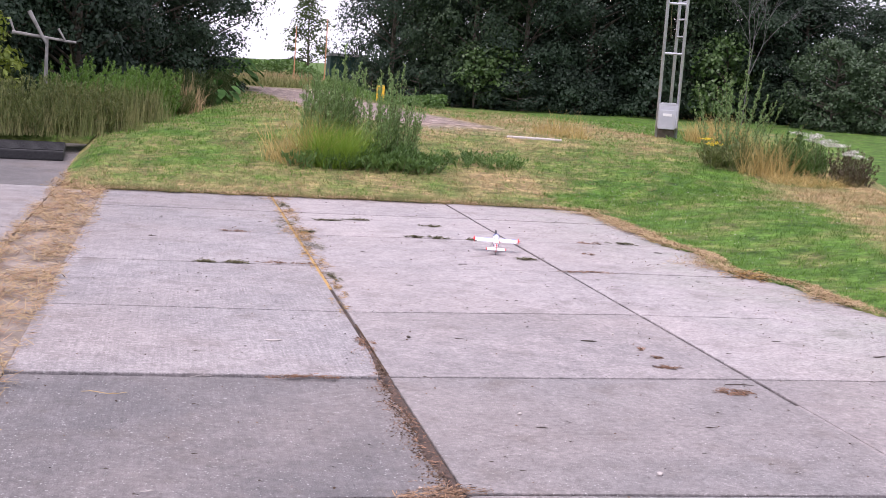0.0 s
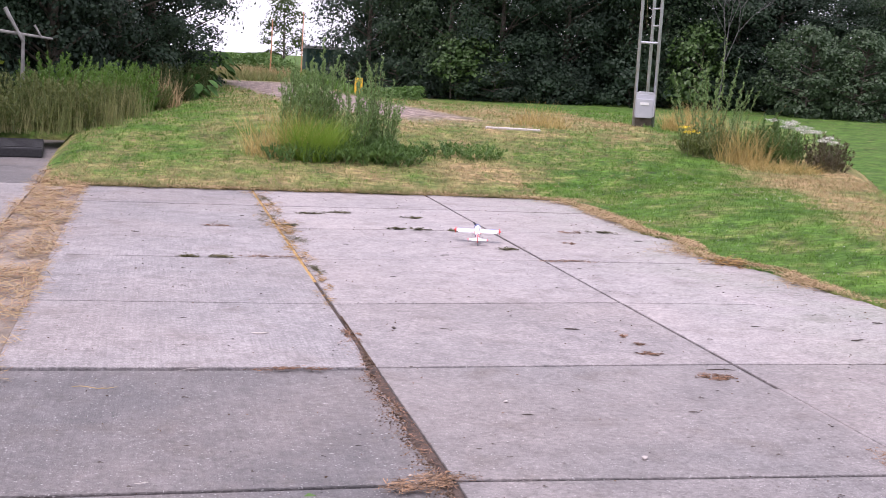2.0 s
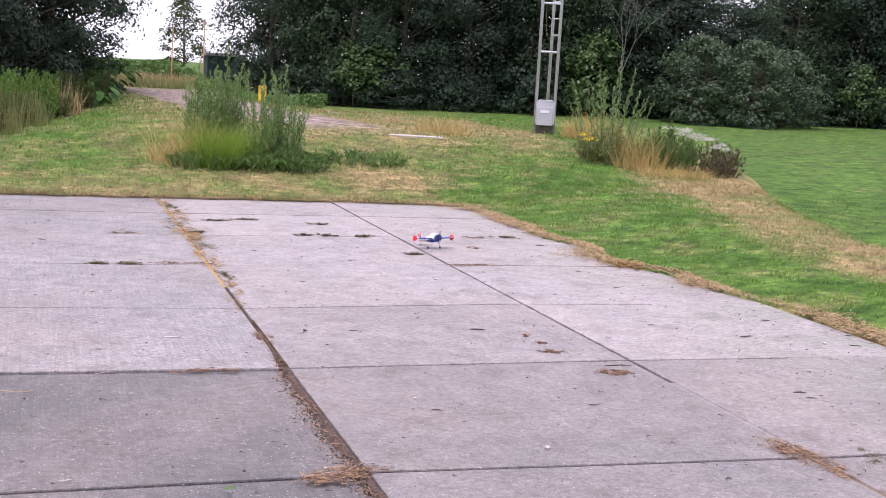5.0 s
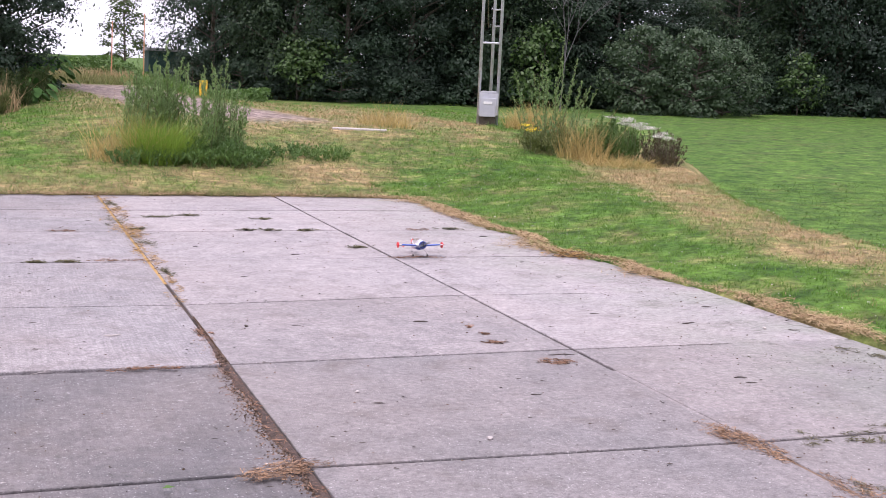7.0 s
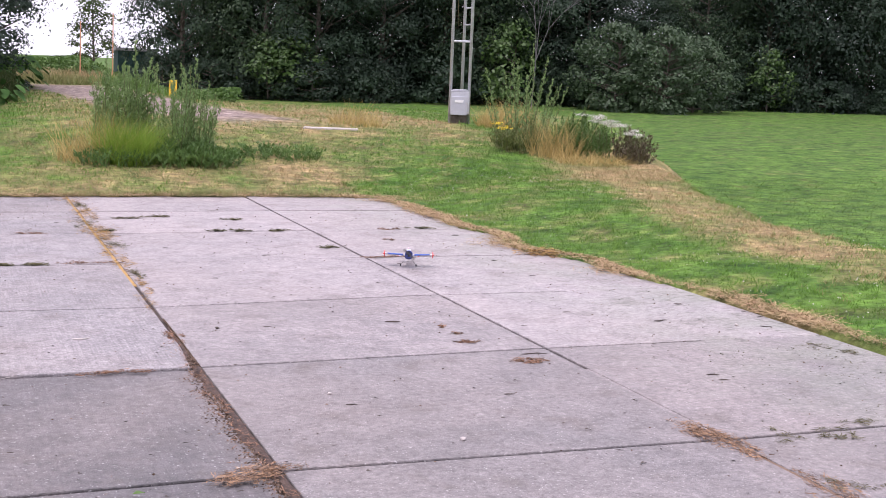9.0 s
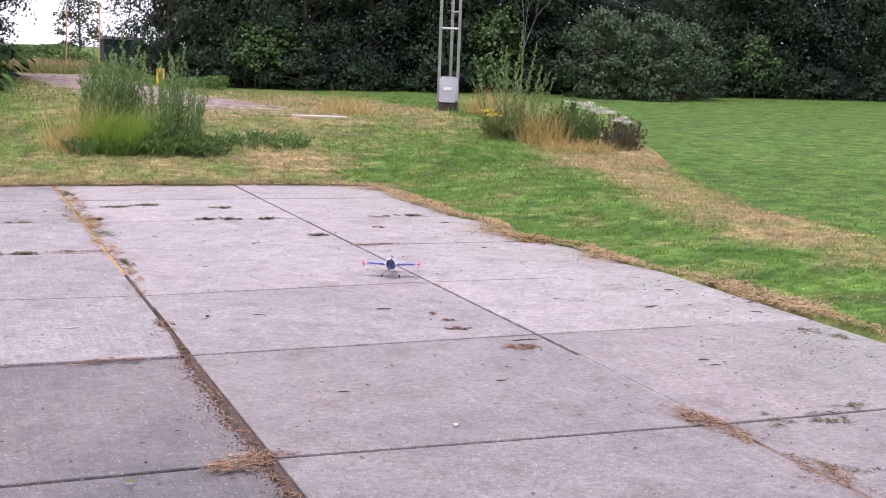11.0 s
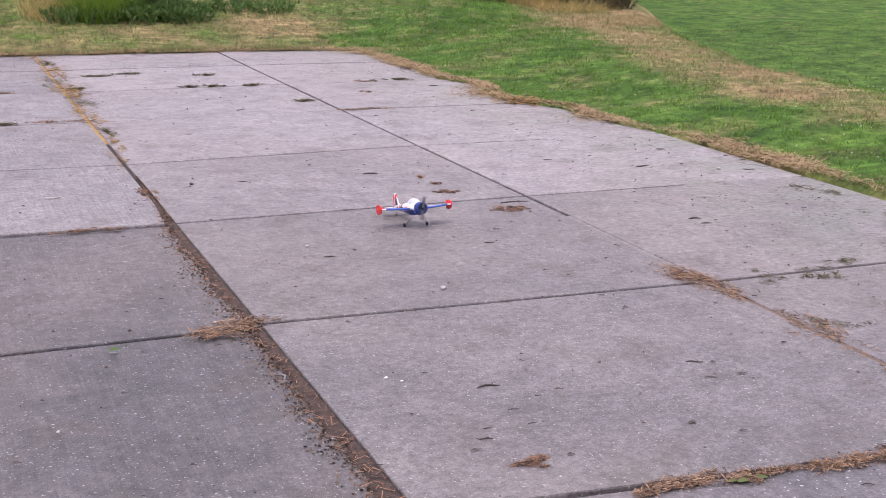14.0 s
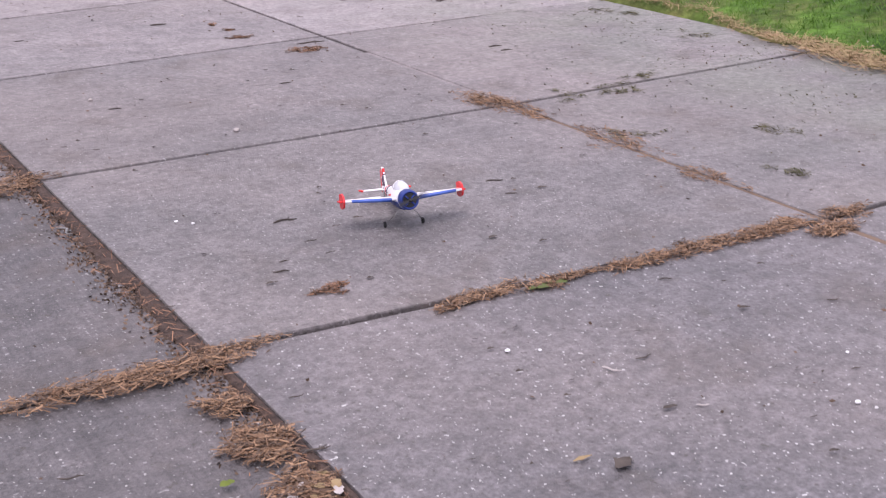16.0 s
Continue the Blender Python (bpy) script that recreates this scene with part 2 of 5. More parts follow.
BLADE_LIME = material("blade_lime", (0.12, 0.24, 0.018), (0.30, 0.43, 0.06), rough=0.6, scale=1.2, island=0.6, translucent=0.3)
LEAF_LIME = material("leaf_lime", (0.12, 0.18, 0.02), (0.26, 0.32, 0.05), rough=0.5, scale=1.5, island=0.6, translucent=0.3)
DEADWOOD = material("deadwood", (0.16, 0.155, 0.15), (0.30, 0.29, 0.28), rough=0.85, scale=8)
SAND = material("sand", (0.16, 0.13, 0.105), (0.30, 0.25, 0.215), rough=0.95, scale=5, bump=0.5, bump_scale=70, fine=0.25)
JOINT_SOIL = material("joint_soil", (0.034, 0.023, 0.019), (0.11, 0.072, 0.055), rough=0.95, scale=22, bump=0.9, bump_scale=120, fine=0.3)
DEADWOOD_DARK = material("deadwood_dark", (0.05, 0.04, 0.035), (0.11, 0.09, 0.075), rough=0.85, scale=20)
SHED_ROOF = material("shed_roof", (0.16, 0.17, 0.17), (0.22, 0.23, 0.23), rough=0.6, scale=4)


def ground_material():
    """Turf, dry turf and gravel, told apart by what grows where."""
    m = bpy.data.materials.new("ground_cover")
    m.use_nodes = True
    nt = m.node_tree
    N, L = nt.nodes.new, nt.links.new
    bsdf = nt.nodes["Principled BSDF"]
    bsdf.inputs["Roughness"].default_value = 0.9
    bsdf.inputs["Specular IOR Level"].default_value = 0.2
    pos = N("ShaderNodeNewGeometry").outputs["Position"]
    cover = N("ShaderNodeAttribute")
    cover.attribute_name = "cover"
    parts = N("ShaderNodeSeparateColor")
    L(cover.outputs["Color"], parts.inputs["Color"])

    def noise_tex(scale, detail, lo, hi, stretch=None):
        t = N("ShaderNodeTexNoise")
        t.inputs["Scale"].default_value, t.inputs["Detail"].default_value = scale, detail
        if stretch:
            mp = N("ShaderNodeMapping")
            mp.inputs["Scale"].default_value = stretch
            mp.inputs["Rotation"].default_value = (0, 0, radians(-28))
            L(pos, mp.inputs["Vector"])
            L(mp.outputs["Vector"], t.inputs["Vector"])
        else:
            L(pos, t.inputs["Vector"])
        r = N("ShaderNodeMapRange")
        r.inputs["From Min"].default_value, r.inputs["From Max"].default_value = lo, hi
        L(t.outputs["Fac"], r.inputs["Value"])
        return r.outputs["Result"]

    def mix(fac, a, b, mode="MIX"):
        x = N("ShaderNodeMix")
        x.data_type, x.blend_type = "RGBA", mode
        if isinstance(fac, float):
            x.inputs["Factor"].default_value = fac
        else:
            L(fac, x.inputs["Factor"])
        for key, v in (("A", a), ("B", b)):
            if isinstance(v, tuple):
                x.inputs[key].default_value = (*v, 1)
            else:
                L(v, x.inputs[key])
        return x.outputs["Result"]

    green = mix(noise_tex(2.2, 8, 0.3, 0.7), (0.034, 0.09, 0.012), (0.108, 0.21, 0.032))
    mown = mix(noise_tex(1.0, 6, 0.48, 0.78, (0.45, 1.6, 1)), green, (0.088, 0.125, 0.042))
    dry = mix(noise_tex(5, 8, 0.3, 0.7), (0.17, 0.14, 0.06), (0.44, 0.32, 0.16))
    gravel = mix(noise_tex(7, 9, 0.35, 0.65), (0.17, 0.125, 0.105), (0.36, 0.29, 0.26))
    mown = mix(noise_tex(1.0, 7, 0.60, 0.72, (1.2, 6.0, 1)), mown, (0.10, 0.085, 0.045))
    base = mix(parts.outputs["Blue"], green, mown)
    wob = N("ShaderNodeMath")
    wob.operation = "MULTIPLY_ADD"
    L(noise_tex(1.6, 7, 0.3, 0.7), wob.inputs[0])
    wob.inputs[1].default_value = 0.9
    wob.inputs[2].default_value = -0.45
    add = N("ShaderNodeMath")
    add.operation = "ADD"
    add.use_clamp = True
    L(parts.outputs["Red"], add.inputs[0])
    L(wob.outputs["Value"], add.inputs[1])
    base = mix(add.outputs["Value"], base, dry)
    base = mix(parts.outputs["Green"], base, gravel)
    grain = N("ShaderNodeMapRange")
    grain.inputs["To Min"].default_value, grain.inputs["To Max"].default_value = 0.5, 1.35
    L(noise_tex(13, 8, 0.3, 0.7), grain.inputs["Value"])
    base = mix(1.0, base, grain.outputs["Result"], "MULTIPLY")
    tufts = N("ShaderNodeMapRange")
    tufts.inputs["To Min"].default_value, tufts.inputs["To Max"].default_value = 0.68, 1.26
    L(noise_tex(4.2, 7, 0.34, 0.66), tufts.inputs["Value"])
    base = mix(1.0, base, tufts.outputs["Result"], "MULTIPLY")
    L(base, bsdf.inputs["Base Color"])
    bp = N("ShaderNodeBump")
    bp.inputs["Strength"].default_value, bp.inputs["Distance"].default_value = 0.7, 0.04
    L(noise_tex(18, 6, 0.2, 0.8), bp.inputs["Height"])
    L(bp.outputs["Normal"], bsdf.inputs["Normal"])
    return m


GROUND = ground_material()


# ---- small builders ----
def smooth(a, b, v):
    v = min(1.0, max(0.0, (v - a) / (b - a)))
    return v * v * (3 - 2 * v)


def part(name, bm, mat, parent=None, label="", shade=False):
    me = bpy.data.meshes.new(name)
    bm.to_mesh(me)
    bm.free()
    return part_mesh(name, me, mat, parent, label, shade)


def part_mesh(name, me, mat, parent=None, label="", shade=False):
    for m in (mat if isinstance(mat, (list, tuple)) else [mat]):
        me.materials.append(m)
    if shade:
        me.polygons.foreach_set("use_smooth", [True] * len(me.polygons))
    ob = new(name, me)
    if parent:
        ob.parent = parent
    if label:
        ob["label"] = label
    return ob


def box(bm, x0, x1, y0, y1, z0, z1, bevel=0.0):
    made = bmesh.ops.create_cube(bm, size=1, matrix=Matrix.LocRotScale(((x0 + x1) / 2, (y0 + y1) / 2, (z0 + z1) / 2), None, (x1 - x0, y1 - y0, z1 - z0)))
    if bevel:
        edges = list({e for v in made["verts"] for e in v.link_edges})
        bmesh.ops.bevel(bm, geom=edges, offset=bevel, segments=2, affect="EDGES", profile=0.6)
    return bm


def tube(bm, a, b, r0, r1=None, sides=8):
    a, b = Vector(a), Vector(b)
    r1 = r0 if r1 is None else r1
    q = (b - a).to_track_quat("Z", "Y").to_matrix().to_4x4()
    bmesh.ops.create_cone(bm, cap_ends=True, segments=sides, radius1=r0, radius2=r1, depth=(b - a).length,
                          matrix=Matrix.Translation((a + b) / 2) @ q)
    return bm


def faces_mesh(name, V, k):
    """One mesh of separate faces with k corners each, from an array of n x k x 3 places."""
    n = len(V)
    me = bpy.data.meshes.new(name)
    me.vertices.add(n * k)
    me.vertices.foreach_set("co", np.asarray(V, dtype=np.float32).reshape(-1))
    me.loops.add(n * k)
    me.loops.foreach_set("vertex_index", np.arange(n * k, dtype=np.int32))
    me.polygons.add(n)
    me.polygons.foreach_set("loop_start", np.arange(0, n * k, k, dtype=np.int32))
    me.update(calc_edges=True)
    return me


def unit(v):
    return v / np.maximum(np.linalg.norm(v, axis=-1, keepdims=True), 1e-9)


def leaves(rng, P, size, flat=0.3, slim=0.55):
    """Pointed four-cornered leaves at the places P, of about that size, turned at random."""
    n = len(P)
    d = unit(rng.normal(size=(n, 3)) * np.array([1, 1, 1 - flat]))
    s = unit(np.cross(d, rng.normal(size=(n, 3))))
    L = size * rng.uniform(0.6, 1.4, (n, 1))
    return np.stack([P - d * L / 2, P + s * L * slim / 2, P + d * L / 2, P - s * L * slim / 2], axis=1)


def leaves_facing(rng, P, out, size, slim=0.6):
    """Pointed four-cornered leaves at the places P whose upper sides face about outwards."""
    n = len(P)
    up = unit(out + 0.45 * rng.normal(size=(n, 3)))
    d = unit(np.cross(up, rng.normal(size=(n, 3))))
    s = np.cross(up, d)
    L = size * rng.uniform(0.55, 1.45, (n, 1))
    return np.stack([P - d * L / 2, P + s * L * slim / 2, P + d * L / 2, P - s * L * slim / 2], axis=1)


def blades(rng, P, height, width, lean=0.5):
    """Three-cornered grass blades rooted at the places P."""
    n = len(P)
    ang = rng.uniform(0, 2 * math.pi, n)
    side = np.stack([np.cos(ang), np.sin(ang), np.zeros(n)], 1)
    h = (height * rng.uniform(0.5, 1.3, n))[:, None]
    tip = P + h * (np.array([0, 0, 1]) + lean * np.stack([rng.normal(size=n), rng.normal(size=n), np.zeros(n)], 1))
    w = (width * rng.uniform(0.6, 1.3, n))[:, None]
    return np.stack([P - side * w / 2, P + side * w / 2, tip], axis=1)


def straws(rng, P, length, width, up=0.25):
    """Lying straws: thin four-cornered strips round the places P."""
    n = len(P)
    ang = rng.uniform(0, 2 * math.pi, n)
    d = unit(np.stack([np.cos(ang), np.sin(ang), rng.normal(size=n) * up], 1))
    s = unit(np.cross(d, np.array([0, 0, 1.0]) + 0.3 * rng.normal(size=(n, 3))))
    L = (length * rng.uniform(0.4, 1.4, n))[:, None]
    return np.stack([P - d * L / 2 - s * width / 2, P - d * L / 2 + s * width / 2, P + d * L / 2 + s * width / 3, P + d * L / 2 - s * width / 3], axis=1)


# ---- the ground ----
EDGE_X, EDGE_Y = 3.95, 8.05


def ridge_x(y):
    return 6.0 + 0.40 * max(0.0, y - 4.0) - 0.1 * smooth(2, -6, y) + 0.22 * noise.noise((0.0, y * 0.7, 4.0)) + 0.08 * noise.noise((0.0, y * 2.6, 9.0))


def height(x, y):
    """The ground: flat by the slabs, a low rise behind them, a bank and a lower mown field."""
    field = -0.5 + 0.0115 * (y - 5) + 0.017 * (x - 8)
    field = min(field, 0.55)
    rise = 0.64 * smooth(7.6, 14.2, y) * (0.45 + 0.55 * max(smooth(-2.5, 1.0, x), smooth(18, 26, y))) + 0.012 * max(0, min(y, 60) - 18) * smooth(7, 1, x)
    bank = rise + 0.2 * smooth(3.9, 5.6, x) * smooth(14, 8, y)
    off = x - ridge_x(min(y, 18))
    z = bank + (field - bank) * smooth(0.2, 1.6, off)
    z = z + (field - z) * smooth(20, 30, y) * smooth(3, 7, x)
    z += 0.03 * noise.noise((x * 0.6, y * 0.6, 0)) * smooth(8.1, 9.5, max(y, x * 2.05))
    return z


def path_mask(x, y):
    """The gravel track that comes over the rise."""
    mid = 3.05 - 0.10 * (y - 14) if y < 27 else 1.75 + 0.03 * (y - 27)
    half = 0.95 + 0.25 * smooth(14, 18, y)
    rag = 0.35 * noise.noise((x * 0.9, y * 0.9, 5))
    return smooth(half + 0.4, half - 0.3, abs(x - mid) + rag) * smooth(12.8, 14.2, y + rag) * smooth(29.5, 26.5, y)


def turf_edge_x(y):
    """Where the turf has crept over the slabs' long edge."""
    x = 3.56 + 0.10 * smooth(5.2, 4.6, y) - 0.16 * smooth(4.4, 3.9, y) + 0.30 * smooth(3.6, 2.9, y) + 0.24 * smooth(2.4, 1.2, y) - 0.22 * smooth(-0.6, -1.6, y) + 0.08 * smooth(-2, -3, y)
    return x + 0.07 * noise.noise((y * 2.1, 3.3, 0)) + 0.03 * noise.noise((y * 7.0, 1.3, 0))


def turf_edge_y(x):
    return 7.98 + 0.09 * noise.noise((x * 1.3, 9.1, 0)) + 0.07 * noise.noise((x * 5.0, 2.2, 0)) - 0.25 * smooth(3.0, 3.9, x)


def dryness(x, y):
    d = 0.16
    if y > EDGE_Y - 0.3 and x < 7:
        d = 0.55 + 0.25 * smooth(12.5, 14, y) * smooth(19, 16, y) * smooth(1.5, 3, x)
        d -= 0.30 * smooth(1.0, -0.5, x) * smooth(9.0, 10.2, y)
        d += 0.3 * smooth(1.1, 0, math.hypot((x - 3.2) / 1.2, (y - 9.6) / 0.9))
        d -= 0.45 * smooth(3.3, 4.4, x) * smooth(12.5, 10, y)
    if x > EDGE_X - 0.5 and y < 9:
        d = 0.05 + 0.68 * smooth(0.95, 0.3, abs(x - ridge_x(y) + 0.25)) * smooth(-3, 3, y)
    if y < EDGE_Y + 0.4 and x > 3:
        d += 0.75 * smooth(0.24, 0.04, x - turf_edge_x(y)) * smooth(-0.35, 0.2, noise.noise((y * 0.8, 5.0, 0)))
    if x < EDGE_X:
        d += 0.35 * smooth(0.2, 0.02, abs(y - turf_edge_y(x) - 0.06))
    off = x - ridge_x(min(y, 18))
    d += 0.6 * smooth(7.4, 8.6, y) * smooth(12, 10, y) * smooth(-2.0, -1.2, off) * smooth(1.2, 0.4, off)
    return max(0.0, min(1.0, d))


def paved(x, y):
    """How far inside the slabs a place lies, below 0 when outside."""
    long_strip = min(x + 7.3, min(turf_edge_x(y) - x, turf_edge_y(x) - y))
    left_strip = min(x + 7.3, min(-2.25 - x, 14.4 - y))
    return max(long_strip, left_strip)


def build_ground():
    def spread(values, far):
        out, s, v = [], values[-1] - values[-2], values[-1]
        while v < far:
            s *= 1.25
            v += s
            out.append(v)
        back, s, v = [], values[1] - values[0], values[0]
        while v > -far:
            s *= 1.25
            v -= s
            back.append(v)
        return back[::-1] + values + out
    X = spread([*np.arange(-8, 3.2, 0.25), *np.arange(3.2, 4.6, 0.05), *np.arange(4.6, 14.01, 0.2)], 900)
    Y = spread([*np.arange(-9, -3, 0.25), *np.arange(-3, 7.6, 0.12), *np.arange(7.6, 8.5, 0.045), *np.arange(8.5, 30, 0.2)], 900)
    nx, ny = len(X), len(Y)
    verts, cover = [], []
    for y in Y:
        for x in X:
            z = height(x, y)
            near = -8 < x < 5 and -9.5 < y < 15
            if near:
                inside = paved(x, y)
                z = max(z, 0.0) + 0.010 if inside < 0 else z
                z += (-0.07 - z) * smooth(-0.015, 0.04, inside)
            verts.append((x, y, z))
            off = x - ridge_x(min(y, 18))
            mown = smooth(0.4, 1.6, off) * (0.22 + 0.78 * smooth(15, 27, y + 0.25 * (x - 10)))
            cover.append((dryness(x, y) - 0.35 * smooth(0.6, 1.6, off), path_mask(x, y), mown, 1))
    faces = [(j * nx + i, j * nx + i + 1, (j + 1) * nx + i + 1, (j + 1) * nx + i) for j in range(ny - 1) for i in range(nx - 1)]
    me = bpy.data.meshes.new("ground")
    me.from_pydata(verts, [], faces)
    att = me.color_attributes.new("cover", "FLOAT_COLOR", "POINT")
    att.data.foreach_set("color", np.array(cover, dtype=np.float32).reshape(-1))
    ob = part_mesh("ground", me, GROUND, shade=True)
    tagged(ob, "grassy ground with dry patches, a gravel track and a mown field", "ground", kind="structure")


build_ground()

# ---- the concrete slabs ----
JOINTS = [-10.2, -8.4, -6.75, -5.05, -3.35, -1.69, 0.0, 1.60, 3.31, 5.0, 6.6, EDGE_Y]
SKEW = [0, 0, -0.05, -0.15, -0.17, -0.07, 0.05, 0.135, 0.125, 0.1, 0.06, 0]


def slab_mesh(bm, corners, bevel=0.007):
    """A slab 12 cm thick on four corners of the plan, with worn edges."""
    low = [bm.verts.new((x, y, -0.12)) for x, y in corners]
    up = [bm.verts.new((x, y, 0.0)) for x, y in corners]
    bm.faces.new(low[::-1])
    top = bm.faces.new(up)
    for i in range(4):
        bm.faces.new((low[i], low[(i + 1) % 4], up[(i + 1) % 4], up[i]))
    bmesh.ops.bevel(bm, geom=list(top.edges), offset=bevel, segments=2, affect="EDGES", profile=0.6)
    return bm


def build_pavement():
    bm = bmesh.new()
    box(bm, -7.4, EDGE_X, -10.2, EDGE_Y, -0.2, -0.055)
    bed = part("pavement", bm, SOIL)
    tagged(bed, "worn pale concrete slab pavement with weedy joints", "pavement", kind="structure")
    rng = random.Random(4)
    g = 0.013
    for x0, x1, a, b, drop in ((-1.84, 0, 0.35, 0.0, True), (0, 2.0, 0.0, 1.0, False), (2.0, EDGE_X, 1.0, 0.85, False), (-4.3, -2.32, -2.0, -2.0, False), (-6.4, -4.32, -2.0, -2.0, False)):
        for k in range(len(JOINTS) - 1):
            def edge(i, f):
                return min(JOINTS[i] + SKEW[i] * f, EDGE_Y)
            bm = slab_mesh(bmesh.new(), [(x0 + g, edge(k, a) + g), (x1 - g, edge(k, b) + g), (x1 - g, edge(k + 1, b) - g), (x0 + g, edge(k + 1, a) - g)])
            # rows farther along y take the paler tones, near rows the darker ones
            paler = JOINTS[k] > (-0.1 if x0 < -0.1 else 1.5)
            slab = part("slab", bm, (CONCRETE_BRUSHED_PALE if paler else CONCRETE_BRUSHED) if x0 < -0.1 else (CONCRETE_PALE if paler or (x0 > 1 and JOINTS[k] > -0.1) else (CONCRETE_MID if JOINTS[k] > (-1.8 if x0 > 1 else -0.1) else (CONCRETE if JOINTS[k] > -3.4 else CONCRETE_GREY))), bed)
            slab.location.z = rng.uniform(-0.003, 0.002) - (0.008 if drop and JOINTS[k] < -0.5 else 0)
    for x0, x1, y0, y1, z1, mat in ((-0.0125, 0.0125, -6.7, 2.4, -0.010, SOIL), (-0.0125, 0.0125, 2.4, 8.0, -0.008, STRAW_GOLD), (1.9875, 2.0125, -6.7, -1.75, -0.005, LITTER)):
        part("joint_fill", box(bmesh.new(), x0, x1, y0, y1, -0.06, z1), mat, bed, "golden moss filling a joint" if mat is STRAW_GOLD else "brown soil filling a joint")
    for x0, x1, y0, y1, mat in ((1.988, 2.012, -1.66, -0.45, CONCRETE_MID), (3.05, 3.9, 0.028, 0.072, CONCRETE_PALE), (3.0, 3.9, 1.70, 1.745, CONCRETE_PALE)):
        part("joint_fill", box(bmesh.new(), x0, x1, y0, y1, -0.06, -0.0035), mat, bed, "mortar filling a joint")
    part("sand_strip", box(bmesh.new(), -2.325, -1.835, -10.0, 14.3, -0.06, -0.018), SAND, bed, "pale sandy soil between two pavements")
    for y0, y1 in ((8.07, 9.9), (9.92, 12.0), (12.02, 14.4)):
        part("slab", slab_mesh(bmesh.new(), [(-4.3, y0), (-2.32, y0), (-2.32, y1), (-4.3, y1)]), CONCRETE_BRUSHED, bed)


build_pavement()


# ---- the lattice mast and its cabinet ----
def build_mast(x, y, turn):
    z = height(x, y)
    mast = tagged(new("lattice_mast"), "slim galvanised steel lattice mast standing on a low rise", "mast")
    mast.matrix_world = pose(x, y, z, 0, 0, turn)
    w = 0.165
    legs = [(-w, -0.1), (w, -0.1), (0.05, 0.26)]
    for lx, ly in legs:
        part("leg", tube(bmesh.new(), (lx, ly, -0.1), (lx, ly, 6.5), 0.028, sides=12), GALV, mast, shade=True)
    for k in range(8):
        zz = 1.43 + 0.84 * k
        if zz < 6.4:
            part("crossbar", tube(bmesh.new(), (-w, -0.1, zz), (w, -0.1, zz), 0.02), GALV, mast)
    for k in range(16):
        zz = 1.73 + 0.29 * k
        if zz < 6.4:
            part("rung", tube(bmesh.new(), (0.05, 0.26, zz), (w, -0.1, zz), 0.014), GALV, mast)
    bm = bmesh.new()
    pts = [Vector((-0.06 - 0.03 * math.sin(k * 0.5), 0.05, 1.7 + 0.25 * k)) for k in range(14)]
    for a, b in zip(pts, pts[1:]):
        tube(bm, a, b, 0.004, sides=5)
    part("cable", bm, CABLE, mast, "thin slack yellowish cable")
    cab = tagged(new("electric_cabinet"), "grey metal electric cabinet with a white plate, fixed to the mast", "cabinet")
    cab.matrix_world = pose(x, y, z, 0, 0, turn)
    part("body", box(bmesh.new(), -0.165, 0.165, -0.34, -0.135, 0.17, 0.555, 0.012), CABINET, cab)
    part("door", box(bmesh.new(), -0.155, 0.125, -0.375, -0.345, 0.15, 0.475, 0.01), CABINET, cab)
    bm = bmesh.new()
    box(bm, -0.17, 0.17, -0.335, -0.135, 0.557, 0.575, 0.004)
    for v in bm.verts:
        if v.co.z > 0.57:
            v.co.x *= 0.7
            v.co.z += 0.02
    part("roof", bm, CABINET, cab)
    part("plate", box(bmesh.new(), -0.09, 0.06, -0.381, -0.376, 0.37, 0.415), WHITE, cab, "blank white plate")
    part("plinth", box(bmesh.new(), -0.15, 0.13, -0.32, -0.15, -0.1, 0.155), BARK, cab)


MAST = (7.2, 14.2)
build_mast(*MAST, -20)


# ---- plants ----
def branch_mesh(segments):
    bm = bmesh.new()
    for a, b, r0, r1 in segments:
        tube(bm, a, b, r0, r1, 6)
    return bm


